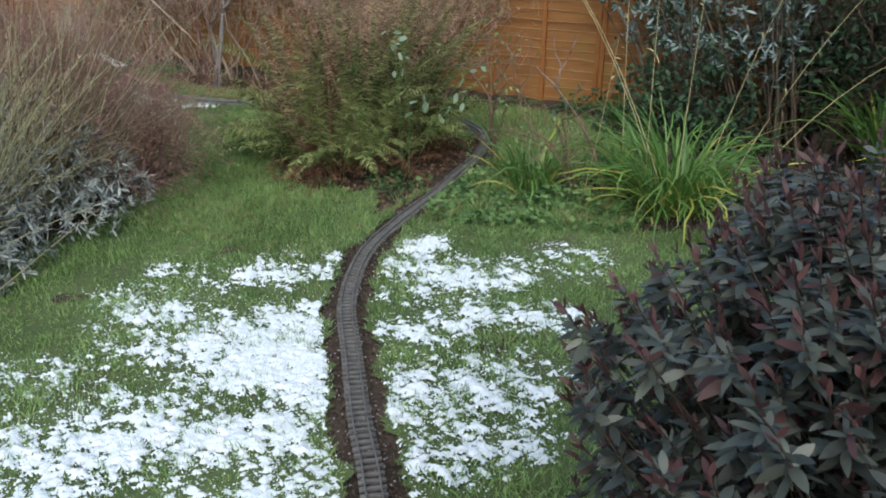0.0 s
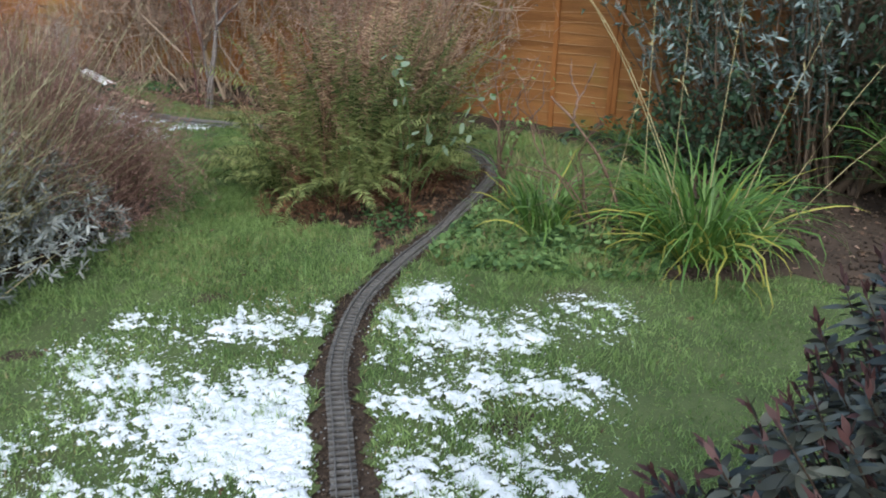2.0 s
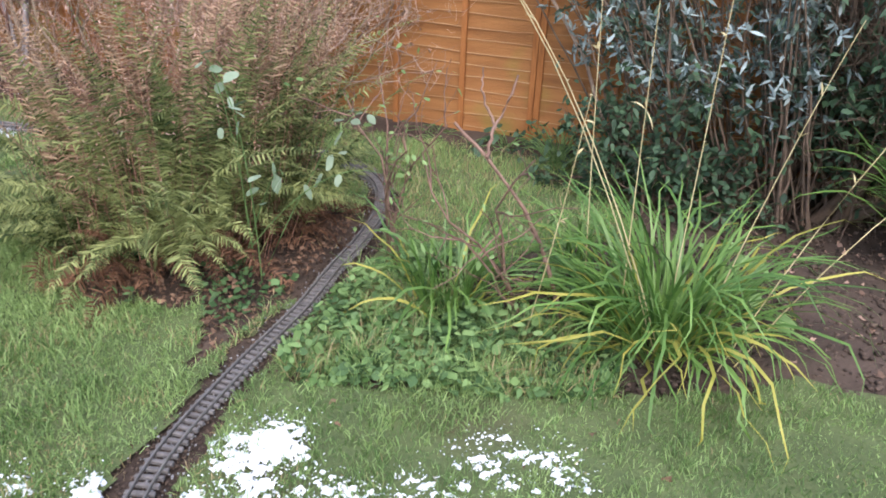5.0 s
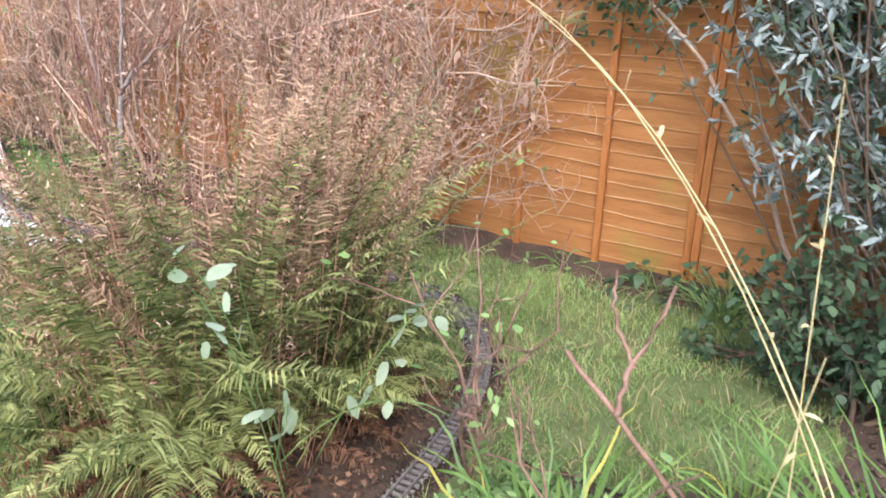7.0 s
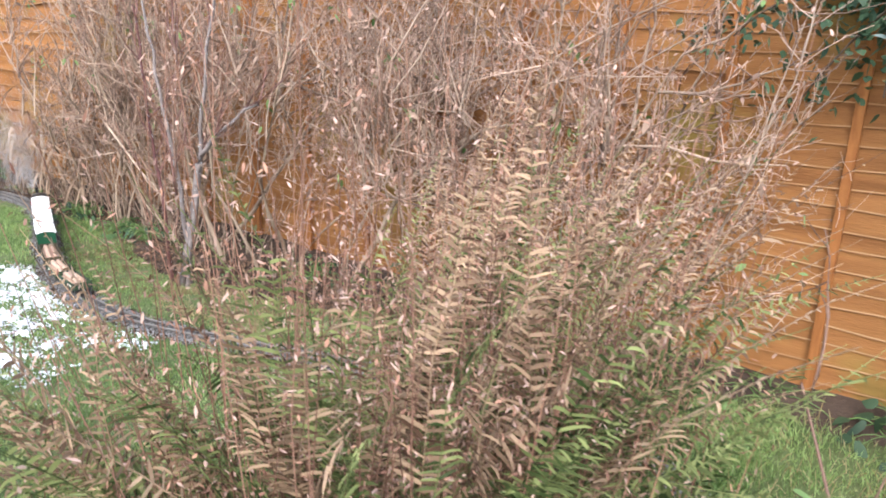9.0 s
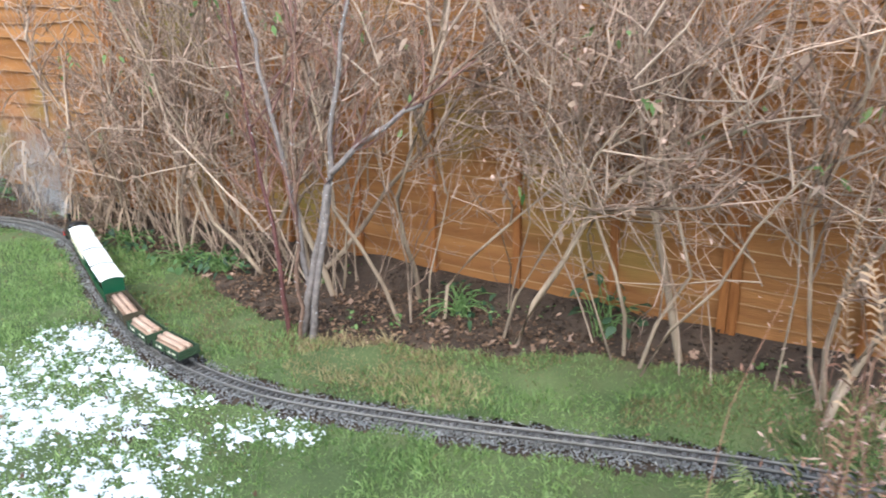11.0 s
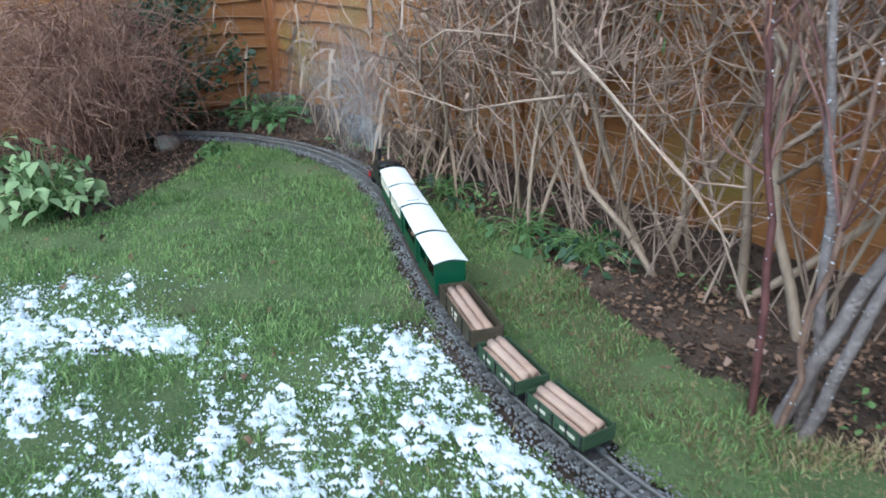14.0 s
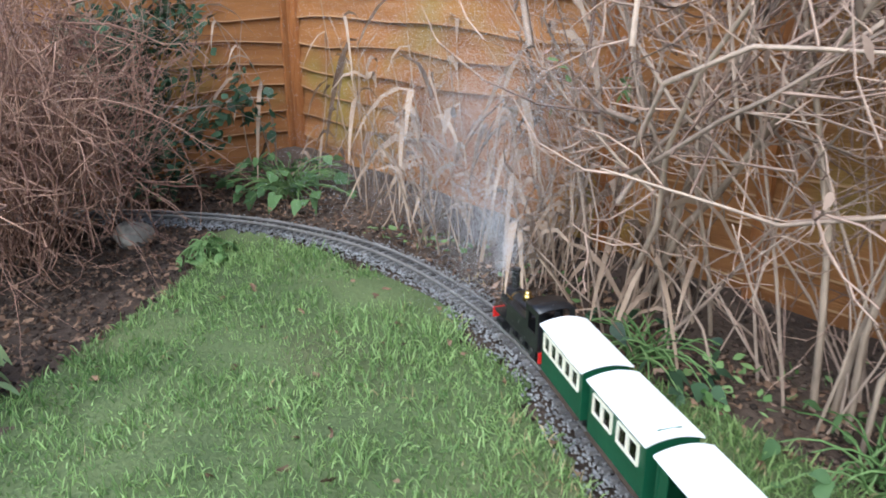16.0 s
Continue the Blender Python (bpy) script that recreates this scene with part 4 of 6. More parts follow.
def hedge_shrub(x, y, height, spread, stems, label, twigs=(8, 6), bare=0.24, suckers=1.0):
    t = thing("bare_shrub", label, "shrub", (x, y, 0), "bare shrubs along the fence")
    n = stems
    b = np.concatenate([disc(n, 0.16), np.zeros((n, 1)) - 0.02], 1)
    a = rng.uniform(0, 6.28, n)
    lean = rng.uniform(0.03, 0.5, n) * spread
    way = np.stack([np.cos(a) * lean, np.sin(a) * lean * 0.4 - 0.03, np.ones(n)], 1)
    g = grow(b, way, rng.uniform(0.75, 1.2, n) * height, rng.uniform(0.006, 0.017, n) * (1 - 0.4 * (rng.random(n) < 0.5)), 4, (*twigs, 3), 0.62, 0.22, 0.44, 8, bare)
    # thin suckers and dead shoots crowding the foot
    m = max(int(n * suckers), 2)
    b2 = np.concatenate([disc(m, 0.3), np.zeros((m, 1)) - 0.02], 1) * np.array([1, 0.5, 1])
    low = grow(b2, np.stack([rng.normal(0, 0.3, m), rng.normal(-0.03, 0.15, m), np.ones(m)], 1), rng.uniform(0.35, 1.15, m), rng.uniform(0.0022, 0.006, m), 3, (4, 3), 0.6, 0.18, 0.42, 8)
    keep = []
    for k in range(4):
        both = [g[k]] + ([low[k - 1]] if k else [])
        p, r = np.concatenate([o[0] for o in both]), np.concatenate([o[1] for o in both])
        ok = (p[..., 1].min(1) + y > 5.78) & (p[..., 1].max(1) + y < 6.44)
        keep.append((p[ok], r[ok]) if k < 2 else (p[ok][:, ::2], r[ok][:, ::2]))
    for k in range(len(keep[0][0])):
        v, q = tubes(keep[0][0][k : k + 1], keep[0][1][k : k + 1], 6)
        link_mesh("stem", v, q, HEDGESTEM, t, smooth=True)
    tagged(bush_stems(t, "branch_tangle", TWIG, keep[1:2], (4,)), kind="stuff")
    tagged(bush_stems(t, "twig_tangle", FINETWIG, keep[2:], (3, 3)), kind="stuff")
    # curled dead leaves caught high in the twigs, and a few green ones of a creeper
    p = keep[2][0][:, -1]
    p = p[p[:, 2] > 0.45 + 0.3 * rng.random(len(p))]
    # shrubs nearest the fern get more pale heads, imitating bright haze as well
    for name, material, m, long_ in (("withered_foliage", DEADLEAF, len(p) // (4 if x > -3.3 else 3), (0.022, 0.05)), ("seed_head_mass", PLUME, len(p) // (1 if x > -3.3 else 6), (0.012, 0.03)), ("creeper_foliage", WEED, 9, (0.025, 0.045))):
        at = p[rng.choice(len(p), m, replace=False)]
        if material is WEED:
            at = np.repeat(at, 4, 0) + rng.normal(size=(4 * m, 3)) * np.array([0.03, 0.01, 0.03])
        m = len(at)
        v, q = leaves(at, rng.normal(size=(m, 3)) + np.array([0, 0, -0.8]), rng.uniform(*long_, m), rng.uniform(*long_, m) * 0.6, 0.4)
        tagged(link_mesh(name, v, q, material, t), kind="stuff")
    return t


for x, y, h, sp, n, bare, low in ((-2.0, 6.15, 1.45, 1.3, 8, 0.3, 0.5), (-2.6, 6.15, 1.65, 0.9, 9, 0.36, 0.5), (-3.15, 6.2, 1.6, 1.1, 7, 0.42, 0.4), (-3.7, 6.15, 1.65, 1.0, 8, 0.4, 0.5), (-4.25, 6.15, 1.65, 0.9, 11, 0.34, 0.8), (-4.75, 6.2, 1.6, 0.7, 17, 0.3, 1.2), (-5.25, 6.2, 1.6, 0.7, 20, 0.3, 1.2), (-5.8, 6.25, 1.5, 0.6, 15, 0.3, 1.0)):
    hedge_shrub(x, y, h, sp, n, "tangled leafless shrub with tan twigs against the fence", (14, 9) if x > -3.0 else (13, 8) if x > -4.4 else (9, 6), bare, low)


def frosty_tree(x, y):
    t = thing("small_tree", "small bare tree with knotted grey stems and dark red shoots", "tree", (x, y, 0))
    stems = (((0.0, 0.0, -0.02), (0.09, 0.01, 0.3), (0.2, 0.0, 0.62), (0.25, 0.01, 0.78), (0.42, 0.02, 0.9), (0.66, 0.03, 1.03), 0.02, TREEBARK),
             ((0.04, 0.03, -0.02), (0.05, 0.03, 0.35), (-0.02, 0.02, 0.7), (-0.06, 0.01, 1.0), (-0.12, 0.0, 1.3), (-0.16, 0.0, 1.55), 0.014, TREEBARK),
             ((0.07, -0.01, -0.02), (0.14, -0.01, 0.3), (0.21, 0.01, 0.6), (0.24, 0.02, 0.95), (0.33, 0.02, 1.25), (0.4, 0.02, 1.5), 0.015, TREEBARK),
             ((-0.05, -0.02, -0.02), (-0.06, -0.02, 0.3), (-0.12, -0.01, 0.62), (-0.17, -0.01, 0.95), (-0.2, 0.0, 1.25), (-0.22, 0.0, 1.45), 0.011, WINE),
             ((0.02, -0.03, -0.02), (0.04, -0.03, 0.25), (0.08, -0.03, 0.55), (0.07, -0.03, 0.85), (0.12, -0.02, 1.15), (0.15, -0.02, 1.4), 0.009, ROSE))
    base, way, knots = [], [], []
    for *line, r, material in stems:
        c = np.array(line)
        u = np.linspace(0, 5, 17)
        p = np.stack([np.interp(u, range(6), c[:, k]) for k in range(3)], 1)
        for _ in range(2):
            p[1:-1] = (p[:-2] + 2 * p[1:-1] + p[2:]) / 4
        p[1:] += rng.normal(size=(16, 3)) * 0.005
        v, q = tubes(p[None], r * np.linspace(1, 0.4, 17)[None], 8)
        link_mesh("trunk", v, q, material, t, smooth=True)
        at = rng.integers(6, 17, 9)
        base.append(p[at])
        side = rng.normal(size=(9, 3)) * np.array([1, 0.5, 0.3])
        way.append(unit(p[at] - p[at - 1]) + side * 0.7)
        k = rng.integers(1, 16, 60)
        turn = unit(rng.normal(size=(60, 3)) * np.array([1, 1, 0.2]))
        knots.append(p[k] + (p[k + 1] - p[k]) * rng.random((60, 1)) + turn * r * (1 - 0.6 * k / 16)[:, None])
    base, way, knots = np.concatenate(base), np.concatenate(way), np.concatenate(knots)
    g = grow(base, way, rng.uniform(0.18, 0.42, len(base)), rng.uniform(0.003, 0.006, len(base)), 3, (4, 3), 0.4, 0.25, 0.45, 7)
    g = [(p[ok], r[ok]) for p, r in g for ok in [p[..., 1].min(1) > -0.2]]
    tagged(bush_stems(t, "limb_tangle", REDTWIG, g[:1], (5,)), kind="stuff")
    tagged(bush_stems(t, "twig_tangle", RUSSET, [(p[:, ::2], r[:, ::2]) for p, r in g[1:]], (3, 3)), kind="stuff")
    d = unit(rng.normal(size=knots.shape)) * rng.uniform(0.0015, 0.004, len(knots))[:, None]
    v, q = tubes(np.stack([knots - d, knots, knots + d], 1), np.array([0.0006, 0.0022, 0.0006])[None] * rng.uniform(0.5, 1.2, len(knots))[:, None], 4)
    tagged(link_mesh("pale_knots", v, q, FROST, t), kind="stuff")
    return t


frosty_tree(-3.985, 5.67)


def fern_fronds(n, base_r, length, start, bend, material, parent, name, pinnae=58, leaf=0.054, west=-9.0):
    """Arching fronds, each with two rows of narrow leaflets; start and bend are angles in degrees."""
    b2 = disc(n, base_r)
    a = np.arctan2(b2[:, 1], b2[:, 0]) + rng.normal(0, 0.6, n)
    k = 11
    L = rng.uniform(*length, n)
    s = np.linspace(0, 1, k)[None]
    th = np.radians(rng.uniform(*start, n))[:, None] - np.radians(rng.uniform(*bend, n))[:, None] * s**1.5
    step = (L / (k - 1))[:, None]
    hor = np.cumsum(np.cos(th) * step, 1) - np.cos(th[:, :1]) * step
    ver = np.cumsum(np.sin(th) * step, 1) - np.sin(th[:, :1]) * step
    turn = a[:, None] + np.cumsum(rng.normal(0, 0.05, (n, k)), 1)
    p = np.stack([b2[:, :1] + np.cos(turn) * hor, b2[:, 1:] + np.sin(turn) * hor, np.maximum(ver, 0.012 + 0.012 * s)], -1)
    p[:, 1:] += np.cumsum(rng.normal(size=(n, k - 1, 3)) * 0.004, 1)
    px = p[..., 0] + parent.location.x
    keep = (px.min(1) > west) & ~((px < -1.8) & (p[..., 2] > 0.85 + 1.2 * (px + 2.1))).any(1)
    p, L, n = p[keep], L[keep], int(keep.sum())
    rach = tubes(p, 0.0026 * (1 - 0.75 * s) * np.ones((n, 1)), 3)
    f = np.linspace(0.14, 0.99, pinnae) * (k - 1)
    i0 = np.minimum(f.astype(int), k - 2)
    tt = (f - i0)[None, :, None]
    c = p[:, i0] * (1 - tt) + p[:, i0 + 1] * tt
    along = unit(p[:, i0 + 1] - p[:, i0])
    roll = rng.normal(0, 0.5, (n, 1, 1))
    flat = unit(np.cross(along, np.array([0, 0, 1.0])) + 1e-6)
    sidev = flat * np.cos(roll) + np.cross(along, flat) * np.sin(roll)
    u = np.linspace(0.0, 1, pinnae)
    plen = leaf * (np.sin(np.pi * (0.2 + 0.8 * u)) ** 0.8)[None, :, None] * (L / L.mean())[:, None, None] * rng.uniform(0.75, 1.2, (n, pinnae, 1))
    strips = []
    for sg in (-1, 1):
        d = unit(sidev * sg + along * 0.6 + rng.normal(0, 0.09, (n, pinnae, 3)) + np.array([0, 0, -0.08]))
        q0, dd, ll = c.reshape(-1, 3), d.reshape(-1, 3), plen.reshape(-1)
        lz = ll[:, None]
        side_w = unit(along.reshape(-1, 3) + rng.normal(size=dd.shape) * 0.3)
        curl = rng.uniform(0.0, 0.4, (len(q0), 1)) * np.array([0, 0, -1.0])
        line = np.stack([q0, q0 + dd * lz * 0.4, q0 + (dd + curl * 0.35) * lz * 0.75, q0 + (dd + curl) * lz], 1)
        strips.append(ribbons(line, (0.0082 * (ll / 0.054) ** 0.6)[:, None] * np.array([0.8, 1.0, 0.7, 0.1])[None], side_w))
    v, q = join(rach, *strips)
    return link_mesh(name, v, q, material, parent)


fern = thing("fern", "large browning fern clump with arching toothed fronds", "fern", (-1.62, 4.5, 0))
fern_fronds(230, 0.46, (0.4, 0.78), (48, 80), (55, 105), FERN, fern, "skirt_frond_mass", west=-2.3)
fern_fronds(190, 0.44, (0.85, 1.3), (62, 87), (25, 75), FERN, fern, "green_frond_mass", west=-1.88)
fern_fronds(160, 0.46, (1.05, 1.5), (70, 89), (12, 48), FERNBROWN, fern, "brown_frond_mass", west=-2.1)
fern_fronds(90, 0.46, (1.0, 1.4), (72, 89), (12, 45), FERN, fern, "inner_frond_mass", west=-1.88)
fern_fronds(70, 0.62, (0.6, 1.0), (62, 84), (25, 70), FERN, fern, "outer_frond_mass", 48, west=-1.45)
fern_fronds(190, 0.6, (0.2, 0.48), (30, 80), (40, 110), FERNDEAD, fern, "dead_frond_mass", 24, west=-1.75)
n = 420
b = np.concatenate([disc(n, 0.6), np.zeros((n, 1))], 1)
tip = b * np.array([1.25, 1.25, 0]) + np.stack([rng.normal(0, 0.1, n), rng.normal(0, 0.1, n), rng.uniform(0.7, 1.5, n)], 1)
ok = np.minimum(tip[:, 0], b[:, 0]) - 1.62 > -2.03
ok &= (tip[:, 0] > -0.2) | (tip[:, 2] < 0.95)
b, tip = b[ok], tip[ok]
n = len(b)
v, q = tubes(curve_up(b, tip, rng.normal(size=(n, 3)) * 0.04, 5), 0.0018 * np.linspace(1, 0.4, 5)[None] * np.ones((n, 1)), 3)
link_mesh("dry_stem_tangle", v, q, RUSSET, fern)
# the pale half of the plumes also paints in some steam haze
for m, name, material in ((9000, "seed_plume_mass", RUSSET), (9000, "pale_plume_mass", PLUME)):
    ids = rng.integers(0, n, m)
    f = rng.uniform(0.45, 1.0, m)[:, None]
    c = b[ids] * (1 - f) + tip[ids] * f + rng.normal(size=(m, 3)) * 0.03
    v, q = leaves(c, rng.normal(size=(m, 3)) + np.array([0, 0, 0.7]), rng.uniform(0.007, 0.02, m), rng.uniform(0.0025, 0.0055, m), 0.1)
    link_mesh(name, v, q, material, fern)
for o in fern.children:
    tagged(o, kind="stuff")

fern2 = thing("fern", "small green fern at the edge of the lawn", "fern", (-1.98, 4.15, 0))
fern_fronds(16, 0.06, (0.4, 0.62), (45, 75), (60, 110), FERN, fern2, "frond_mass", 26, 0.07, west=-2.35)


def tufts(at, way, count, length, width):
    """Small tufts of leaves: count blades fanning out from every place in at."""
    n = len(at)
    a = np.repeat(at, count, 0) + rng.normal(size=(n * count, 3)) * 0.006
    d = np.repeat(unit(way), count, 0) * 0.8 + rng.normal(size=(n * count, 3)) * 0.75
    m = n * count
    return leaves(a, d, rng.uniform(*length, m), rng.uniform(*width, m), 0.12)


def lavender(x, y, r, h):
    t = thing("lavender_bush", "wide lavender bush, silvery leaves and tall straw stems", "bush", (x, y, 0))
    n = 1250
    b = np.concatenate([disc(n, r * 0.5), np.zeros((n, 1))], 1)
    d = disc(n, 0.62)
    tip = b + np.concatenate([b[:, :2] * 1.25 + d * 0.7, rng.uniform(0.42, 1.0, (n, 1)) ** 1.2 * h], 1)
    ok = tip[:, 1] + y < 3.45
    b, tip, n = b[ok], tip[ok], int(ok.sum())
    p = curve_up(b, tip, rng.normal(size=(n, 3)) * 0.03 + np.array([0, 0, 0.07]), 5)
    v, q = tubes(p, 0.0023 * np.linspace(1.1, 0.45, 5)[None] * np.ones((n, 1)), 3)
    link_mesh("straw_stem_mass", v, q, LAVSTEM, t)
    m = 3200
    a = rng.uniform(0, 6.2832, m)
    rad = r * 0.9 * np.sqrt(rng.uniform(0.1, 1.05, m))
    zz = h * 0.62 * np.sqrt(np.clip(1 - (rad / (r * 1.1)) ** 2, 0, 1)) * rng.uniform(0.15, 1.08, m)
    at = np.stack([np.cos(a) * rad - 0.08, np.sin(a) * rad - 0.14, zz + 0.02], 1)
    way = np.stack([np.cos(a) * 0.8, np.sin(a) * 0.8, np.full(m, 0.7)], 1)
    v, q = tufts(at, way, 7, (0.028, 0.06), (0.0055, 0.0105))
    link_mesh("foliage", v, q, LAVENDER, t)
    # larger silvery rosettes at the shoot ends on the side that faces the lawn
    m = 420
    a = rng.uniform(-1.9, 0.75, m)
    up = rng.uniform(0.06, 0.75, m)
    rad = r * 0.98 * np.sqrt(1 - (up * 0.9) ** 2) * rng.uniform(0.9, 1.08, m)
    at = np.stack([np.cos(a) * rad, np.sin(a) * rad - 0.1, up * h * 0.55], 1)
    v, q = tufts(at, np.stack([np.cos(a), np.sin(a), np.full(m, 0.5)], 1), 9, (0.035, 0.065), (0.008, 0.014))
    link_mesh("rosette_mass", v, q, LAVENDER, t)
    for k, name, material in ((1500, "flower_head_mass", RUSSET), (1600, "pale_flower_head_mass", STRAW)):
        ids = rng.integers(0, n, k)
        f = rng.uniform(0.2, 1.0, k)[:, None]
        c = p[ids, 3] * (1 - f) + p[ids, 4] * f
        v, q = leaves(c, rng.normal(size=(k, 3)) + np.array([0, 0, 1.2]), rng.uniform(0.008, 0.022, k), rng.uniform(0.003, 0.006, k), 0.0)
        link_mesh(name, v, q, material, t)
    return t


lavender(-2.62, 2.72, 0.82, 1.15)
lavender(-2.38, 2.02, 0.74, 1.0)


def russet_bush(x, y, r, h, n, label, name="dry_bush", droop=0.0, group="", material=RUSSET, heads=3, north=99.0):
    t = thing(name, label, "bush", (x, y, 0), group)
    b = np.concatenate([disc(n, r * 0.45), np.zeros((n, 1))], 1)
    way = np.concatenate([b[:, :2] * (1.6 / max(r, 0.1)) + rng.normal(size=(n, 2)) * 0.22, np.ones((n, 1)) * 1.25], 1)
    g = grow(b, way, rng.uniform(0.5, 0.85, n) * h, rng.uniform(0.002, 0.004, n), 3, (7, 6), 0.55, 0.1 - droop, 0.5)
    g = [(p[ok], w[ok]) for p, w in g for ok in [p[..., 1].max(1) + y < north]]
    bush_stems(t, "stem_framework", material, g, (3, 3, 3))
    if heads:
        p = np.repeat(g[2][0][:, -1], heads, 0)
        m = len(p)
        v, q = leaves(p + rng.normal(size=(m, 3)) * 0.012, rng.normal(size=(m, 3)), rng.uniform(0.007, 0.018, m), rng.uniform(0.003, 0.007, m), 0.1)
        tagged(link_mesh("seed_head_mass", v, q, material, t), kind="stuff")
    return t


russet_bush(-2.72, 3.0, 0.75, 1.15, 280, "russet dry bush of fine twigs beside the lavender", material=PINKTWIG, heads=3, north=3.5)
russet_bush(-2.38, 3.3, 0.5, 0.8, 130, "low russet bush of fine dry twigs at the lawn edge", material=PINKTWIG, heads=3, north=3.78)
russet_bush(-3.74, 3.9, 0.09, 0.36, 3, "low dry bush with brown seed heads on the lawn edge")
fuchsia = russet_bush(-7.45, 5.05, 0.42, 1.1, 95, "drooping brown leafless bush in the corner bed", "bare_bush", 0.12, material=FUCHSIA, heads=0)
n = 480
b = np.concatenate([disc(n, 0.3), rng.uniform(0.2, 0.8, (n, 1))], 1)
tip = np.concatenate([b[:, :2] * rng.uniform(1.0, 1.7, (n, 1)) + rng.normal(size=(n, 2)) * 0.14, b[:, 2:] * rng.uniform(0.02, 0.75, (n, 1))], 1)
g = curve_up(b, tip, b * np.array([0.3, 0.3, 0]) + np.array([0, 0, 0.08]) + rng.normal(size=(n, 3)) * 0.08, 9)
g[:, 1:-1] += rng.normal(size=(n, 7, 3)) * 0.016
v, q = tubes(g, np.linspace(1.2, 0.5, 9)[None] * rng.uniform(0.0014, 0.0036, (n, 1)), 4)
tagged(link_mesh("hanging_twig_tangle", v, q, FUCHSIA, fuchsia), kind="stuff")


def strap_clump(x, y, n, r, length, width, label, yellow=0.12, name="strap_leaf_clump", upright=0.5):
    t = thing(name, label, "plant", (x, y, 0), "strap-leaved clumps in the bed")
    for mat_, cnt, low in ((IRIS, int(n * (1 - yellow)), 0), (IRISYELLOW, max(int(n * yellow), 2), 1)):
        b = np.concatenate([disc(cnt, r * 0.5), np.zeros((cnt, 1))], 1)
        a = np.arctan2(b[:, 1], b[:, 0]) + rng.normal(0, 0.7, cnt)
        L = rng.uniform(*length, cnt)
        k = 9
        s = np.linspace(0, 1, k)[None]
        th = np.radians(rng.uniform(48 + 22 * upright, 89, cnt) - 12 * low)[:, None] - np.radians(rng.uniform(45 - 20 * upright, 175 - 95 * upright, cnt))[:, None] * s ** rng.uniform(1.2, 2.6, (cnt, 1))
        step = (L / (k - 1))[:, None]
        hor = np.cumsum(np.cos(th) * step, 1) - np.cos(th[:, :1]) * step
        ver = np.cumsum(np.sin(th) * step, 1) - np.sin(th[:, :1]) * step
        turn = a[:, None] + np.cumsum(rng.normal(0, 0.06, (cnt, k)), 1)
        p = np.stack([b[:, :1] + np.cos(turn) * hor, b[:, 1:2] + np.sin(turn) * hor, np.maximum(ver, 0.012 + 0.012 * s)], -1)
        side = np.stack([-np.sin(a), np.cos(a), rng.normal(0, 0.4, cnt)], 1)
        v, q = ribbons(p, (rng.uniform(*width, cnt))[:, None] * np.array([0.7, 0.9, 1, 1, 1, 0.9, 0.75, 0.45, 0.05])[None], side)
        link_mesh("foliage" if not low else "yellow_foliage", v, q, mat_, t)
    return t


strap_clump(0.6, 4.42, 360, 0.34, (0.4, 0.84), (0.007, 0.014), "big arching clump of green strap leaves, some yellow", 0.16, upright=0.02)
strap_clump(-0.17, 4.32, 120, 0.28, (0.28, 0.58), (0.007, 0.014), "smaller upright clump of narrow green leaves", 0.1, upright=0.5)
strap_clump(1.68, 5.6, 200, 0.35, (0.45, 0.85), (0.01, 0.018), "dark upright clump of strap leaves in the shade", 0.03, upright=0.75)
strap_clump(0.15, 4.85, 60, 0.2, (0.25, 0.45), (0.006, 0.01), "thin green grassy clump behind the bed", 0.06, upright=0.7)


def tall_stalks():
    """Tall dry flower stalks that stand out of the strap-leaf clump."""
    spots = [((0.6, 4.32), (-0.26, 4.08, 1.47), 0.27), ((0.62, 4.3), (-0.2, 4.12, 1.42), 0.24), ((0.45, 4.4), (0.42, 4.35, 1.35), 0.03), ((0.6, 4.45), (0.62, 4.5, 1.4), 0.03), ((0.7, 4.4), (0.98, 4.5, 1.15), 0.06), ((0.8, 4.35), (1.35, 4.55, 1.2), 0.1), ((0.3, 4.5), (0.2, 4.6, 1.3), 0.03), ((0.85, 4.4), (1.75, 4.9, 0.95), 0.2), ((0.15, 4.2), (0.3, 4.15, 0.95), 0.02)]
    for (bx, by), tip, bow in spots:
        t = thing("flower_stalk", "tall dry yellowish flower stalk with papery seed pods", "stalk", (bx, by, 0), "dry stalks in the bed")
        tip = np.array([tip]) - np.array([[bx, by, 0]])
        p = curve_up(np.zeros((1, 3)), tip, np.array([[0, 0, bow]]) + rng.normal(size=(1, 3)) * 0.015, 9)
        v, q = tubes(p, np.linspace(0.0026, 0.001, 9)[None], 5)
        link_mesh("stem", v, q, STALK, t)
        m = 5
        ids = rng.integers(4, 9, m)
        v, q = leaves(p[0, ids], rng.normal(size=(m, 3)) * 0.4 + np.array([0, 0, 0.5]), rng.uniform(0.03, 0.08, m), rng.uniform(0.006, 0.012, m), 0.4)
        for k in range(m):
            link_mesh("seed_pod", v[k * 10 : k * 10 + 10], q[k * 4 : k * 4 + 4] - k * 10, STALK, t)


tall_stalks()


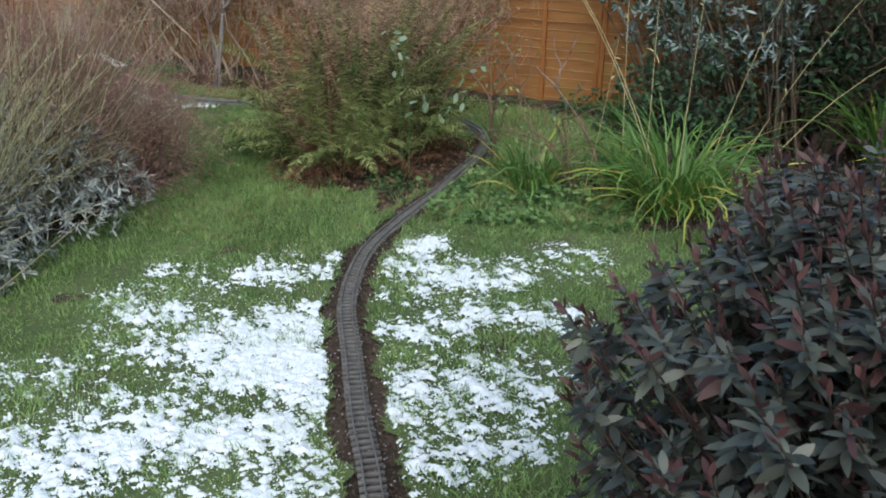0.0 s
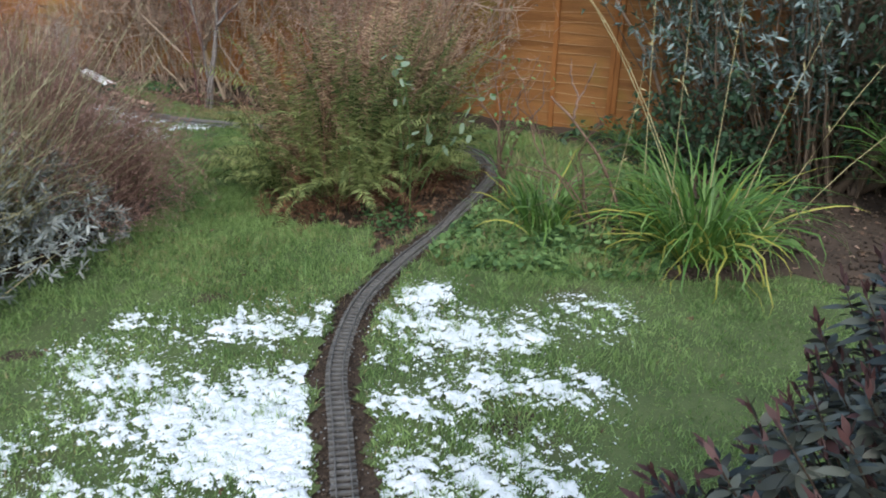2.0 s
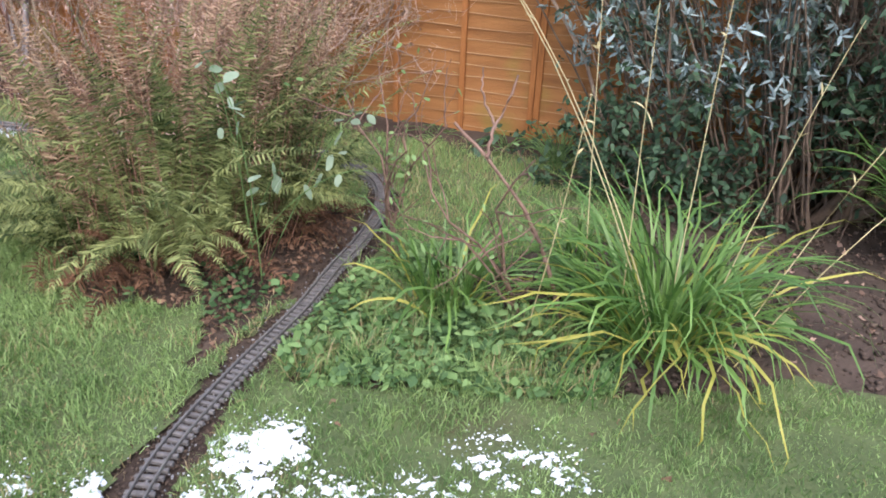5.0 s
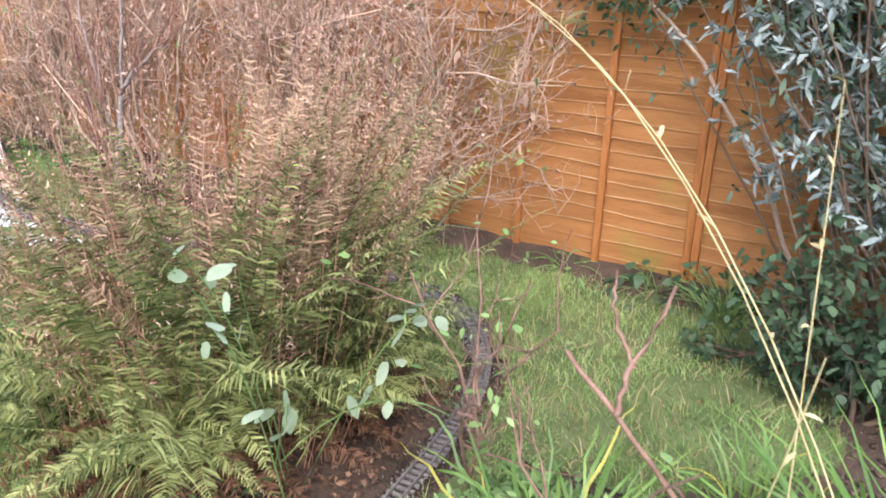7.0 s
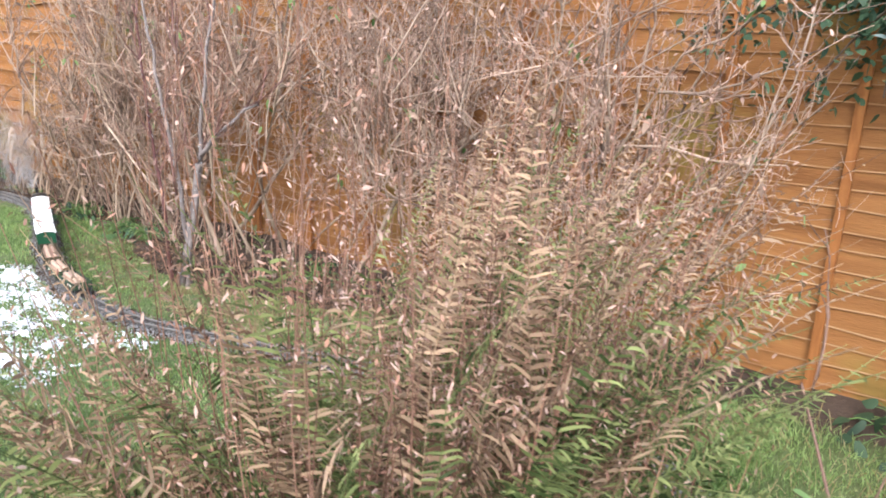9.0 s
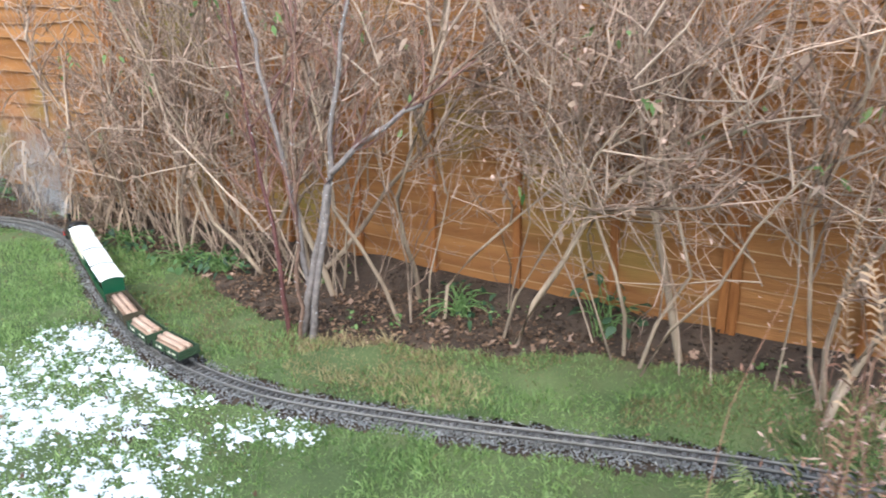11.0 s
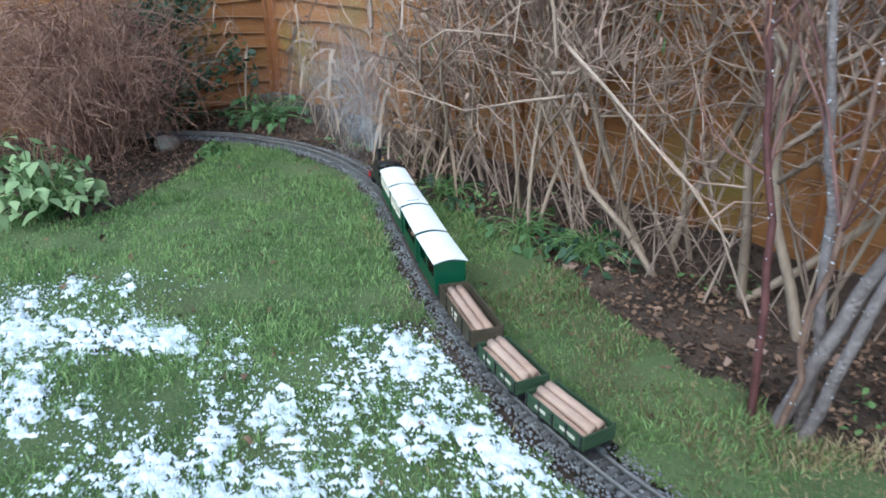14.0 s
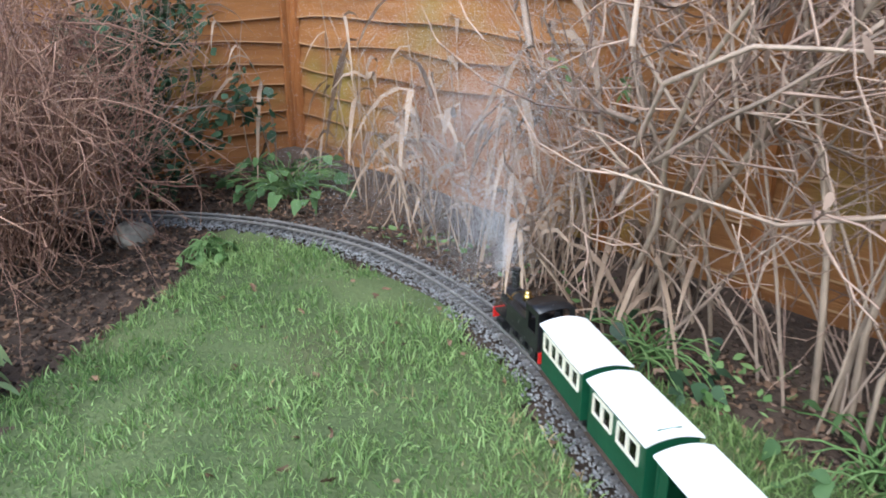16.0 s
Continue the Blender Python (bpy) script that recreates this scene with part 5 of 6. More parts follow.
def hebe(x, y, r, h):
    t = thing("hebe_shrub", "rounded evergreen shrub, dark leaves with purple tips", "shrub", (x, y, 0))
    n = 2700
    a = rng.uniform(0, 6.2832, n)
    u = rng.uniform(0.0, 1.0, n)
    pol = np.arccos(1 - u * 1.15)
    rr = rng.uniform(0.55, 1.0, n) ** 0.6 * np.where(rng.random(n) < 0.16, rng.uniform(1.0, 1.08, n), 1)
    lump = (1 + 0.06 * np.sin(3 * a + 1) + 0.06 * np.sin(7 * a + 4 * pol)) * np.clip(np.sin(pol), 0.05, 1) ** -0.4
    c = np.stack([np.cos(a) * np.sin(pol) * r * rr * lump, np.sin(a) * np.sin(pol) * r * rr * lump, h * (0.36 + 0.64 * np.sign(np.cos(pol)) * np.abs(np.cos(pol)) ** 0.65 * rr)], 1)
    top = disc(480, r * 0.62)
    c[:480] = np.concatenate([top, (h * (0.36 + 0.64 * np.sqrt(1 - (np.hypot(top[:, 0], top[:, 1]) / (r * 1.05)) ** 2)) * rng.uniform(0.86, 1.02, 480))[:, None]], 1)
    pol[:480] = np.arcsin(np.hypot(top[:, 0], top[:, 1]) / (r * 1.05))
    a[:480] = np.arctan2(top[:, 1], top[:, 0])
    c[:, 2] = np.clip(c[:, 2], 0.14, None)
    way = unit(np.stack([np.cos(a) * np.sin(pol), np.sin(a) * np.sin(pol), np.cos(pol) + 0.9], 1) + rng.normal(size=(n, 3)) * 0.2)
    b = np.concatenate([disc(n, 0.14), np.zeros((n, 1))], 1)
    st = curve_up(b, c, np.concatenate([c[:, :2] * 0.05, 0.02 * np.ones((n, 1))], 1), 6)
    v, q = tubes(st, 0.0026 * np.linspace(1, 0.5, 6)[None] * np.ones((n, 1)), 4)
    link_mesh("stem_framework", v, q, DARKWOOD, t)
    # whorls of paired leaves along each shoot
    at, dirs, ln, tips_at, tips_dir = [], [], [], [], []
    for ring in range(6):
        back = -0.011 * (5 - ring)
        o = c + way * (back)
        e1 = unit(np.cross(way, np.array([0.3, 0.2, 1.0])))
        e2 = np.cross(way, e1)
        for j in range(4 if ring < 4 else 2):
            ang = ring * 0.8 + j * (math.pi / 2 if ring < 4 else math.pi) + rng.normal(0, 0.15, n)
            d = e1 * np.cos(ang)[:, None] + e2 * np.sin(ang)[:, None]
            lift = -0.05 + 0.17 * ring
            if ring < 5:
                at.append(o)
                dirs.append(d + way * lift)
                ln.append(np.full(n, 0.04 - 0.0027 * ring) * rng.uniform(0.8, 1.2, n))
            if ring >= 4:
                tips_at.append(o + way * 0.01)
                tips_dir.append(d * 0.45 + way * 1.2)
    at, dirs, ln = np.concatenate(at), np.concatenate(dirs), np.concatenate(ln)
    dusk = rng.random(len(at)) < 0.08
    for pick, name, material in ((~dusk, "foliage", HEBE), (dusk, "purple_foliage", HEBETIP)):
        v, q = leaves(at[pick], dirs[pick], ln[pick], ln[pick] * 0.36, 0.2, (0.3, 0.9, 1.0, 0.7, 0.06))
        tagged(link_mesh(name, v, q, material, t), kind="stuff")
    ta, td = np.concatenate(tips_at), np.concatenate(tips_dir)
    v, q = leaves(ta, td + rng.normal(size=td.shape) * 0.3, rng.uniform(0.02, 0.034, len(ta)), 0.0085, 0.05)
    tagged(link_mesh("purple_tip_growth", v, q, HEBETIP, t), kind="stuff")
    return t


hebe(1.82, 1.56, 0.85, 1.17)


def leafy_mass(name, label, x, y, size, n, leaf, wid, material, stems, category="shrub", droop=0.3, base=0.1, stem_mat=BARK):
    """A crown of many leaves on branching stems, uneven in outline."""
    t = thing(name, label, category, (x, y, 0))
    b = np.concatenate([disc(stems, 0.12), np.zeros((stems, 1)) - 0.02], 1)
    way = np.concatenate([rng.normal(size=(stems, 2)) * np.array(size[:2]) * 0.55 / size[2], np.ones((stems, 1))], 1)
    g = grow(b, way, rng.uniform(0.5, 0.8, stems) * size[2], rng.uniform(0.006, 0.014, stems), 3, (6, 6), 0.55, 0.1, 0.6)
    bush_stems(t, "stem_framework", stem_mat, g, (5, 4, 3))
    c = np.concatenate([g[1][0][:, 2:].reshape(-1, 3), g[2][0][:, 1:].reshape(-1, 3)])
    c = c[c[:, 2] > base]
    ids = rng.integers(0, len(c), n)
    at = c[ids] + rng.normal(size=(n, 3)) * 0.03
    way = rng.normal(size=(n, 3)) * 0.8 + np.array([0, -0.25, 0.15])
    v, q = leaves(at, way, rng.uniform(*leaf, n), rng.uniform(*wid, n), droop)
    tagged(link_mesh("foliage", v, q, material, t), kind="stuff")
    return t


def star_shrub(label, x, y, left, right, top, stems, stars, inner):
    """A tall shrub, leaning over to the west: bare stems below, star-like leaf tufts above."""
    t = thing("buddleia", label, "shrub", (x, y, 0), "blue-grey shrubs by the fence")
    b = np.stack([rng.uniform(-0.1, right, stems), rng.uniform(-0.25, 0.25, stems), np.zeros(stems) - 0.02], 1)
    h = rng.uniform(0.75, 1.05, stems) * top
    tip = b + np.stack([-left * h * rng.uniform(0.2, 1.0, stems), rng.normal(0, 0.1, stems), h], 1)
    tip[:, 1] = np.clip(tip[:, 1], -9, 6.4 - y)
    p = curve_up(b, tip, rng.normal(size=(stems, 3)) * np.array([0.06, 0.04, 0.02]), 12)
    p[:, 1:-1] += rng.normal(size=(stems, 10, 3)) * 0.008
    p[..., 1] = np.minimum(p[..., 1], 6.42 - y)
    for k in range(stems):
        v, q = tubes(p[k : k + 1], rng.uniform(0.005, 0.011) * np.linspace(1, 0.35, 12)[None], 5)
        link_mesh("stem", v, q, BROWNBARK, t, smooth=True)
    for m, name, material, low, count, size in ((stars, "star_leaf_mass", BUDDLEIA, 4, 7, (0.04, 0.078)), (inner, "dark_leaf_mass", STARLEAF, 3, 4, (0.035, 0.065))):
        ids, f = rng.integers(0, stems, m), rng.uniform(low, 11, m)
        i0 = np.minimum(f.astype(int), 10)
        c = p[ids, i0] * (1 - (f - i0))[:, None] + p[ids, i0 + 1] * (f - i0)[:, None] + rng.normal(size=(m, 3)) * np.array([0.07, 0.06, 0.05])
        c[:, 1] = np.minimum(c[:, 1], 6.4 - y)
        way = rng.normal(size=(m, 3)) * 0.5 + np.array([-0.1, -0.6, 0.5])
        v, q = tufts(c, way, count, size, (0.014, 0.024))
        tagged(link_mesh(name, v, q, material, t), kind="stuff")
    return t


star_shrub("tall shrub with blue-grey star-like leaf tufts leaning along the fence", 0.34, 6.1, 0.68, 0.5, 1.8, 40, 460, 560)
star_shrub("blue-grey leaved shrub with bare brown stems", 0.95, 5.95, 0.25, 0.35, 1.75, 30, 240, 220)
# extra dark leaves on this shrub stand in for the shade at this end
leafy_mass("evergreen_shrub", "evergreen shrub behind the bed, thickened with dark leaves for shade", 2.0, 6.15, (1.3, 0.6, 1.7), 6500, (0.03, 0.06), (0.015, 0.028), IVY, 16, base=0.0, stem_mat=BROWNBARK)
leafy_mass("evergreen_shrub", "dark evergreen shrub in the far corner of the bed", 3.2, 5.9, (1.2, 0.8, 1.7), 2600, (0.03, 0.06), (0.015, 0.028), IVY, 16, base=0.0, stem_mat=BROWNBARK)
leafy_mass("ivy", "dark green ivy and weeds below the blue-grey shrub", 0.35, 5.75, (0.7, 0.4, 0.7), 2600, (0.03, 0.06), (0.025, 0.04), IVY, 12, base=0.0, stem_mat=BROWNBARK)
# this mass is added: its dark leaves imitate deep shade under trees
leafy_mass("ivy", "added dark leaf mass standing in for deep shade behind the bed", 1.45, 6.15, (1.2, 0.4, 1.3), 5200, (0.03, 0.06), (0.025, 0.04), IVY, 16, base=0.0, stem_mat=BROWNBARK)
leafy_mass("ivy", "dark glossy ivy climbing the fence corner", -7.85, 5.55, (0.14, 0.14, 0.85), 2600, (0.03, 0.05), (0.03, 0.05), IVY, 6)
t = thing("leaning_shrub", "long pale bare stem leaning across the fence", "shrub", (0.1, 6.3, 0))
p = curve_up(np.array([[0.0, 0, -0.02]]), np.array([[-0.98, 0.02, 1.42]]), np.array([[0.1, -0.04, 0.1]]), 9)
p[:, 1:-1] += rng.normal(size=(1, 7, 3)) * 0.012
v, q = tubes(p, np.linspace(0.013, 0.007, 9)[None], 7)
link_mesh("stem", v, q, TWIG, t, smooth=True)
for x, y in ((1.15, 6.05), (2.4, 5.9)):
    t = thing("leaning_shrub", "leaning bare brown shrub with thick branches", "shrub", (x, y, 0))
    b = np.concatenate([disc(6, 0.12), np.zeros((6, 1)) - 0.02], 1)
    g = grow(b, np.stack([rng.uniform(0.2, 1.5, 6), rng.uniform(-0.3, 0.15, 6), np.ones(6)], 1), rng.uniform(1.2, 1.9, 6), rng.uniform(0.016, 0.034, 6), 3, (7, 7), 0.26, 0.05, 0.4, 8)
    for k in range(6):
        v, q = tubes(g[0][0][k : k + 1], g[0][1][k : k + 1], 8)
        link_mesh("branch", v, q, BROWNBARK if k else TRUNK, t, smooth=True)
    tagged(bush_stems(t, "twig_tangle", BROWNBARK, g[1:], (4, 3)), kind="stuff")


for x, y in ((1.1, 6.25), (1.65, 6.3), (2.2, 6.28), (2.8, 6.25), (3.4, 6.2)):
    t = thing("bare_shrub", "dense dark brown leafless shrub in front of the fence", "shrub", (x, y, 0), "dark bare shrubs behind the bed")
    n = 40
    b = np.concatenate([disc(n, 0.24), np.zeros((n, 1)) - 0.02], 1)
    b[:, 1] = np.clip(b[:, 1] * 0.5, -0.1, 0.1)
    g = grow(b, np.stack([rng.normal(0.15, 0.3, n), rng.normal(-0.02, 0.06, n), np.ones(n)], 1), rng.uniform(1.1, 1.7, n), rng.uniform(0.005, 0.012, n), 3, (11, 8), 0.45, 0.15, 0.4, 7)
    for p, r in g:
        p[..., 1] = np.minimum(p[..., 1], 6.43 - y)
    for k in range(n):
        v, q = tubes(g[0][0][k : k + 1], g[0][1][k : k + 1], 5)
        link_mesh("stem", v, q, BROWNBARK, t, smooth=True)
    tagged(bush_stems(t, "twig_tangle", BROWNBARK, g[1:], (3, 3)), kind="stuff")


def fence_top_ivy(x0, x1, n):
    t = thing("ivy", "dark ivy hanging over the fence top", "ivy", ((x0 + x1) / 2, 6.42, 1.5))
    w = (x1 - x0) / 2
    m = 60
    b = np.stack([rng.uniform(-w, w, m), np.full(m, 0.04), np.zeros(m) + 0.12], 1)
    tip = b + np.stack([rng.normal(0, 0.25, m), -rng.uniform(0.08, 0.2, m), rng.uniform(-0.45, 0.25, m)], 1)
    p = curve_up(b, tip, np.array([0, -0.05, 0.08]) + rng.normal(size=(m, 3)) * 0.03, 8)
    v, q = tubes(p, 0.004, 4)
    tagged(link_mesh("vine_tangle", v, q, BROWNBARK, t), kind="stuff")
    at = p.reshape(-1, 3)[rng.integers(0, m * 8, n)] + rng.normal(size=(n, 3)) * np.array([0.1, 0.03, 0.05])
    at[:, 1] = np.minimum(at[:, 1], 0.02)
    v, q = leaves(at, rng.normal(size=(n, 3)) * 0.7 + np.array([0, -0.5, -0.2]), rng.uniform(0.025, 0.045, n), rng.uniform(0.02, 0.035, n), 0.3)
    link_mesh("foliage", v, q, IVY, t)


fence_top_ivy(-1.1, 0.6, 12000)


def bramble(x, y, tips):
    t = thing("bramble", "arching bramble stems with pale oval leaves", "bramble", (x, y, 0))
    tips = np.array(tips, float) - np.array([x, y, 0])
    n = len(tips)
    b = np.concatenate([disc(n, 0.12), np.zeros((n, 1))], 1)
    p = curve_up(b, tips, np.array([0, 0, 0.16]) + rng.normal(size=(n, 3)) * 0.03, 10)
    for k in range(n):
        v, q = tubes(p[k : k + 1], 0.0025 * np.linspace(1.2, 0.5, 10)[None], 5)
        link_mesh("stem", v, q, WEED, t)
    m = 32
    at = p[rng.integers(0, n, m), rng.integers(4, 10, m)] + rng.normal(size=(m, 3)) * 0.03
    v, q = leaves(at, rng.normal(size=(m, 3)) + np.array([0.2, -0.6, 0]), rng.uniform(0.035, 0.06, m), rng.uniform(0.028, 0.042, m), 0.2, (0.25, 0.85, 1.0, 0.8, 0.15))
    link_mesh("foliage", v, q, BRAMBLE, t)


bramble(-1.05, 4.25, [(-0.74, 3.76, 0.97), (-0.8, 3.8, 0.99), (-0.76, 3.95, 0.88), (-0.5, 4.3, 0.75), (-0.4, 4.2, 0.55), (-0.6, 3.9, 0.6)])


def rose(x, y, tips, label, canes=()):
    t = thing("rose_bush", label, "bush", (x, y, 0))
    tips = np.array(tips, float) - np.array([x, y, 0])
    n = len(tips)
    g = grow(np.concatenate([disc(n, 0.04), np.zeros((n, 1))], 1), tips, np.linalg.norm(tips, axis=1), np.full(n, 0.0065), 3, (5, 3), 0.6, 0.1, 0.4, 7)
    for k in range(n):
        v, q = tubes(g[0][0][k : k + 1], g[0][1][k : k + 1], 6)
        link_mesh("stem", v, q, ROSE, t, smooth=True)
    for r, *line in canes:
        line = np.array(line)
        u = np.linspace(0, len(line) - 1, 14)
        p = np.stack([np.interp(u, range(len(line)), line[:, k]) for k in range(3)], 1) - np.array([x, y, 0])
        p[1:-1] = (p[:-2] + 2 * p[1:-1] + p[2:]) / 4 + rng.normal(size=(12, 3)) * 0.003
        v, q = tubes(p[None], r * np.linspace(1, 0.5, 14)[None] * rng.uniform(0.9, 1.2, (1, 14)), 7)
        link_mesh("stem", v, q, ROSE, t, smooth=True)
    tagged(bush_stems(t, "twig_tangle", ROSE, g[1:], (4, 3)), kind="stuff")
    c = g[2][0][:, -1]
    v, q = leaves(c, rng.normal(size=(len(c), 3)), rng.uniform(0.02, 0.035, len(c)), rng.uniform(0.012, 0.022, len(c)), 0.2)
    link_mesh("foliage", v, q, WEED, t)


rose(0.12, 4.35, [(-0.2, 4.34, 0.71), (0.1, 4.5, 0.6), (-0.05, 4.3, 0.8)], "knotty bare rose with pale reddish bark",
     ((0.0095, (0.26, 4.36, 0.0), (0.2, 4.36, 0.22), (0.1, 4.34, 0.43), (-0.05, 4.28, 0.64), (-0.183, 4.31, 0.735)), (0.007, (-0.05, 4.28, 0.64), (-0.05, 4.32, 0.72), (-0.03, 4.36, 0.775), (0.0, 4.4, 0.9)), (0.005, (-0.04, 4.33, 0.73), (-0.1, 4.34, 0.83), (-0.11, 4.36, 0.92))))
rose(-0.55, 4.62, [(-0.51, 4.3, 0.77), (-0.7, 4.7, 0.85), (-0.45, 4.75, 0.9), (-0.35, 4.6, 0.7)], "thin green-stemmed rose beside the track")


def ground_cover(name, label, x0, x1, y0, y1, count, size, material, keep, hgt=(0.01, 0.09), category="weeds"):
    x, y = scatter(count, x0, x1, y0, y1)
    k = keep(x, y)
    x, y = x[k], y[k]
    n = len(x)
    at = np.stack([x, y, rng.uniform(*hgt, n) * (0.6 + 0.4 * ripple(x, y, 0.2, 1))], 1)
    long_ = rng.uniform(*size, n)
    v, q = leaves(at, rng.normal(size=(n, 3)) * np.array([1, 1, 0.4]) + np.array([0, 0, 0.25]), long_, long_ * rng.uniform(0.35, 1.0, n), 0.2)
    if category == "leaves":
        # crumpled: every corner strays by a share of the leaf's length
        each = len(v.reshape(-1, 3)) // n
        v = v.reshape(-1, 3) + rng.normal(size=(n * each, 3)) * np.repeat(long_, each)[:, None] * np.array([0.13, 0.13, 0.1])
    return tagged(link_mesh(name, v, q, material), label, category, kind="stuff")


def bed_front(x, y):
    return inside(x, y, RIGHT_BED) & (near_track(x, y) > 0.1) & (y < 4.75) & (x < 0.5) & (ripple(x, y, 0.25, 3) > -0.75)


ground_cover("weeds", "low green weeds and creeping leaves in the bed", -0.65, 0.5, 3.6, 4.8, 3600, (0.022, 0.05), WEED, bed_front, (0.01, 0.13))
ground_cover("weeds", "dark green round-leaved weeds carpeting the bed", -0.65, 0.5, 3.6, 4.8, 4600, (0.024, 0.052), BRAMBLEDARK, bed_front, (0.01, 0.1))
grass_patch("dry_grass", 5500, (-0.6, 0.45, 3.6, 4.7), "dead straw-coloured grass in the bed edge", (0.05, 0.11), DRYGRASS, lambda x, y: bed_front(x, y) & (ripple(x, y, 0.3, 1) > -0.3), False)
grass_patch("grass", 7000, (-0.65, 0.5, 3.65, 4.7), "tufts of green grass in the bed", (0.06, 0.13), GRASS, bed_front, False)


def bed_soil(x, y):
    return ((y > np.interp(x, BED_X, BED_Y)) | inside(x, y, LEFT_BED)) & (near_track(x, y) > 0.09) & (y < 6.45) & (x > -8.1)


ground_cover("weeds", "scattered small green weeds in the fence bed", -8, -1.5, 5.6, 6.4, 3000, (0.012, 0.035), WEED, lambda x, y: bed_soil(x, y) & (ripple(x, y, 0.35, 2) > 0.42), (0.01, 0.07))
ground_cover("leaf_litter", "brown fallen leaves scattered on the soil", -8.1, -1.5, 4.2, 6.45, 30000, (0.007, 0.026), LITTER, bed_soil, (0.004, 0.02), "leaves")
ground_cover("leaf_litter", "large tan fallen leaves lying on the soil", -6.8, -1.8, 5.6, 6.35, 300, (0.022, 0.05), PALELITTER, bed_soil, (0.012, 0.03), "leaves")
ground_cover("leaf_litter", "brown fallen leaves under the fern", -2.2, -0.72, 3.5, 5.0, 4200, (0.01, 0.034), LITTER, lambda x, y: ~on_lawn(x, y) & (near_track(x, y) > 0.1), (0.004, 0.03), "leaves")
ground_cover("leaf_litter", "pale leaf fragments on bare soil", 0.8, 4.0, 4.5, 6.2, 420, (0.015, 0.04), PALELITTER, lambda x, y: inside(x, y, RIGHT_BED), (0.004, 0.015), "leaves")
ground_cover("leaf_litter", "curled brown leaves lying on the lawn by the track", -6.9, -4.2, 4.5, 5.9, 110, (0.016, 0.034), LITTER, on_lawn, (0.014, 0.034), "leaves")
ground_cover("leaf_litter", "few dark dead leaves and bits on the lawn", -6.8, 1.2, 1.2, 5.8, 520, (0.008, 0.03), LITTER, on_lawn, (0.012, 0.03), "leaves")


ground_cover("weeds", "dark creeping weeds between the fern and the lawn", -1.9, -0.72, 3.55, 4.3, 1500, (0.018, 0.042), BRAMBLEDARK, lambda x, y: inside(x, y, FERN_SOIL) & (near_track(x, y) > 0.1) & (ripple(x, y, 0.22, 4) > -0.2), (0.01, 0.09))


def broad_leaves(name, label, x, y, n, h, size, material, r=0.2):
    t = thing(name, label, "plant", (x, y, 0))
    b = np.concatenate([disc(n, 0.05), np.zeros((n, 1))], 1)
    tip = np.concatenate([disc(n, r), np.zeros((n, 1))], 1)
    tip[:, 2] = h * rng.uniform(0.3, 1.0, n) * (1 - 0.6 * (np.hypot(tip[:, 0], tip[:, 1]) / r) ** 2)
    p = curve_up(b, tip, np.array([0, 0, 0.04]) + np.zeros((n, 3)), 6)
    v, q = tubes(p, 0.003 * np.linspace(1, 0.6, 6)[None] * np.ones((n, 1)), 4)
    link_mesh("stem_framework", v, q, WEED, t)
    v, q = leaves(tip, tip * np.array([1, 1, 0]) + rng.normal(size=(n, 3)) * 0.16, rng.uniform(*size, n), rng.uniform(*size, n) * 0.85, 0.5, (0.45, 1.0, 0.85, 0.5, 0.08))
    link_mesh("foliage", v, q, material, t)
    return t


broad_leaves("broadleaf_plant", "pale green broad-leaved plant flopping on the lawn edge", -6.6, 4.66, 170, 0.34, (0.035, 0.065), MALLOW, 0.22)
broad_leaves("broadleaf_plant", "pale green broad-leaved plant by the corner fence", -7.25, 4.45, 90, 0.6, (0.035, 0.065), MALLOW, 0.28)
broad_leaves("broadleaf_plant", "small green leafy plant beside the track", -7.05, 5.55, 26, 0.09, (0.025, 0.05), WEED, 0.1)
broad_leaves("broadleaf_plant", "green leafy plant at the foot of the hedge", -5.75, 6.08, 40, 0.11, (0.025, 0.05), IVY, 0.22)
broad_leaves("broadleaf_plant", "low green leafy plant under the corner stalks", -7.55, 6.1, 80, 0.22, (0.035, 0.07), BRAMBLEDARK, 0.28)
broad_leaves("ivy", "green ivy leaves sprouting low on the shrub", -2.85, 6.3, 26, 0.3, (0.04, 0.06), IVY, 0.16)
broad_leaves("ivy", "ivy leaves by the hedge foot", -4.9, 6.05, 50, 0.13, (0.025, 0.045), IVY, 0.18)
broad_leaves("ivy", "trailing ivy leaves under the hedge", -3.5, 6.2, 40, 0.14, (0.025, 0.045), IVY, 0.2)
broad_leaves("broadleaf_plant", "large leafy weeds among the strap leaves", 0.75, 4.85, 40, 0.3, (0.05, 0.09), WEED, 0.3)


def dry_stalk_clump(x, y, n, h):
    t = thing("dry_stalks", "clump of tall dead straw-coloured stalks with folded leaves", "plant", (x, y, 0), "dead stalk clumps in the corner")
    b = np.concatenate([disc(n, 0.14), np.zeros((n, 1))], 1)
    tip = b * 1.8 + np.stack([rng.normal(0, 0.12, n), rng.normal(0, 0.1, n), rng.uniform(0.4, 1.0, n) * h], 1)
    p = curve_up(b, tip, rng.normal(size=(n, 3)) * 0.04, 8)
    for k in range(n):
        v, q = tubes(p[k : k + 1], 0.004 * np.linspace(1, 0.4, 8)[None], 4)
        link_mesh("stalk", v, q, TANSTALK, t)
    m = n * 4
    at = p[rng.integers(0, n, m), rng.integers(2, 8, m)]
    v, q = leaves(at, rng.normal(size=(m, 3)) * 0.8 + np.array([0, -0.2, 0.5]), rng.uniform(0.12, 0.26, m), rng.uniform(0.012, 0.026, m), 1.2, (0.6, 1.0, 0.9, 0.6, 0.1))
    link_mesh("withered_foliage", v, q, TANSTALK, t)


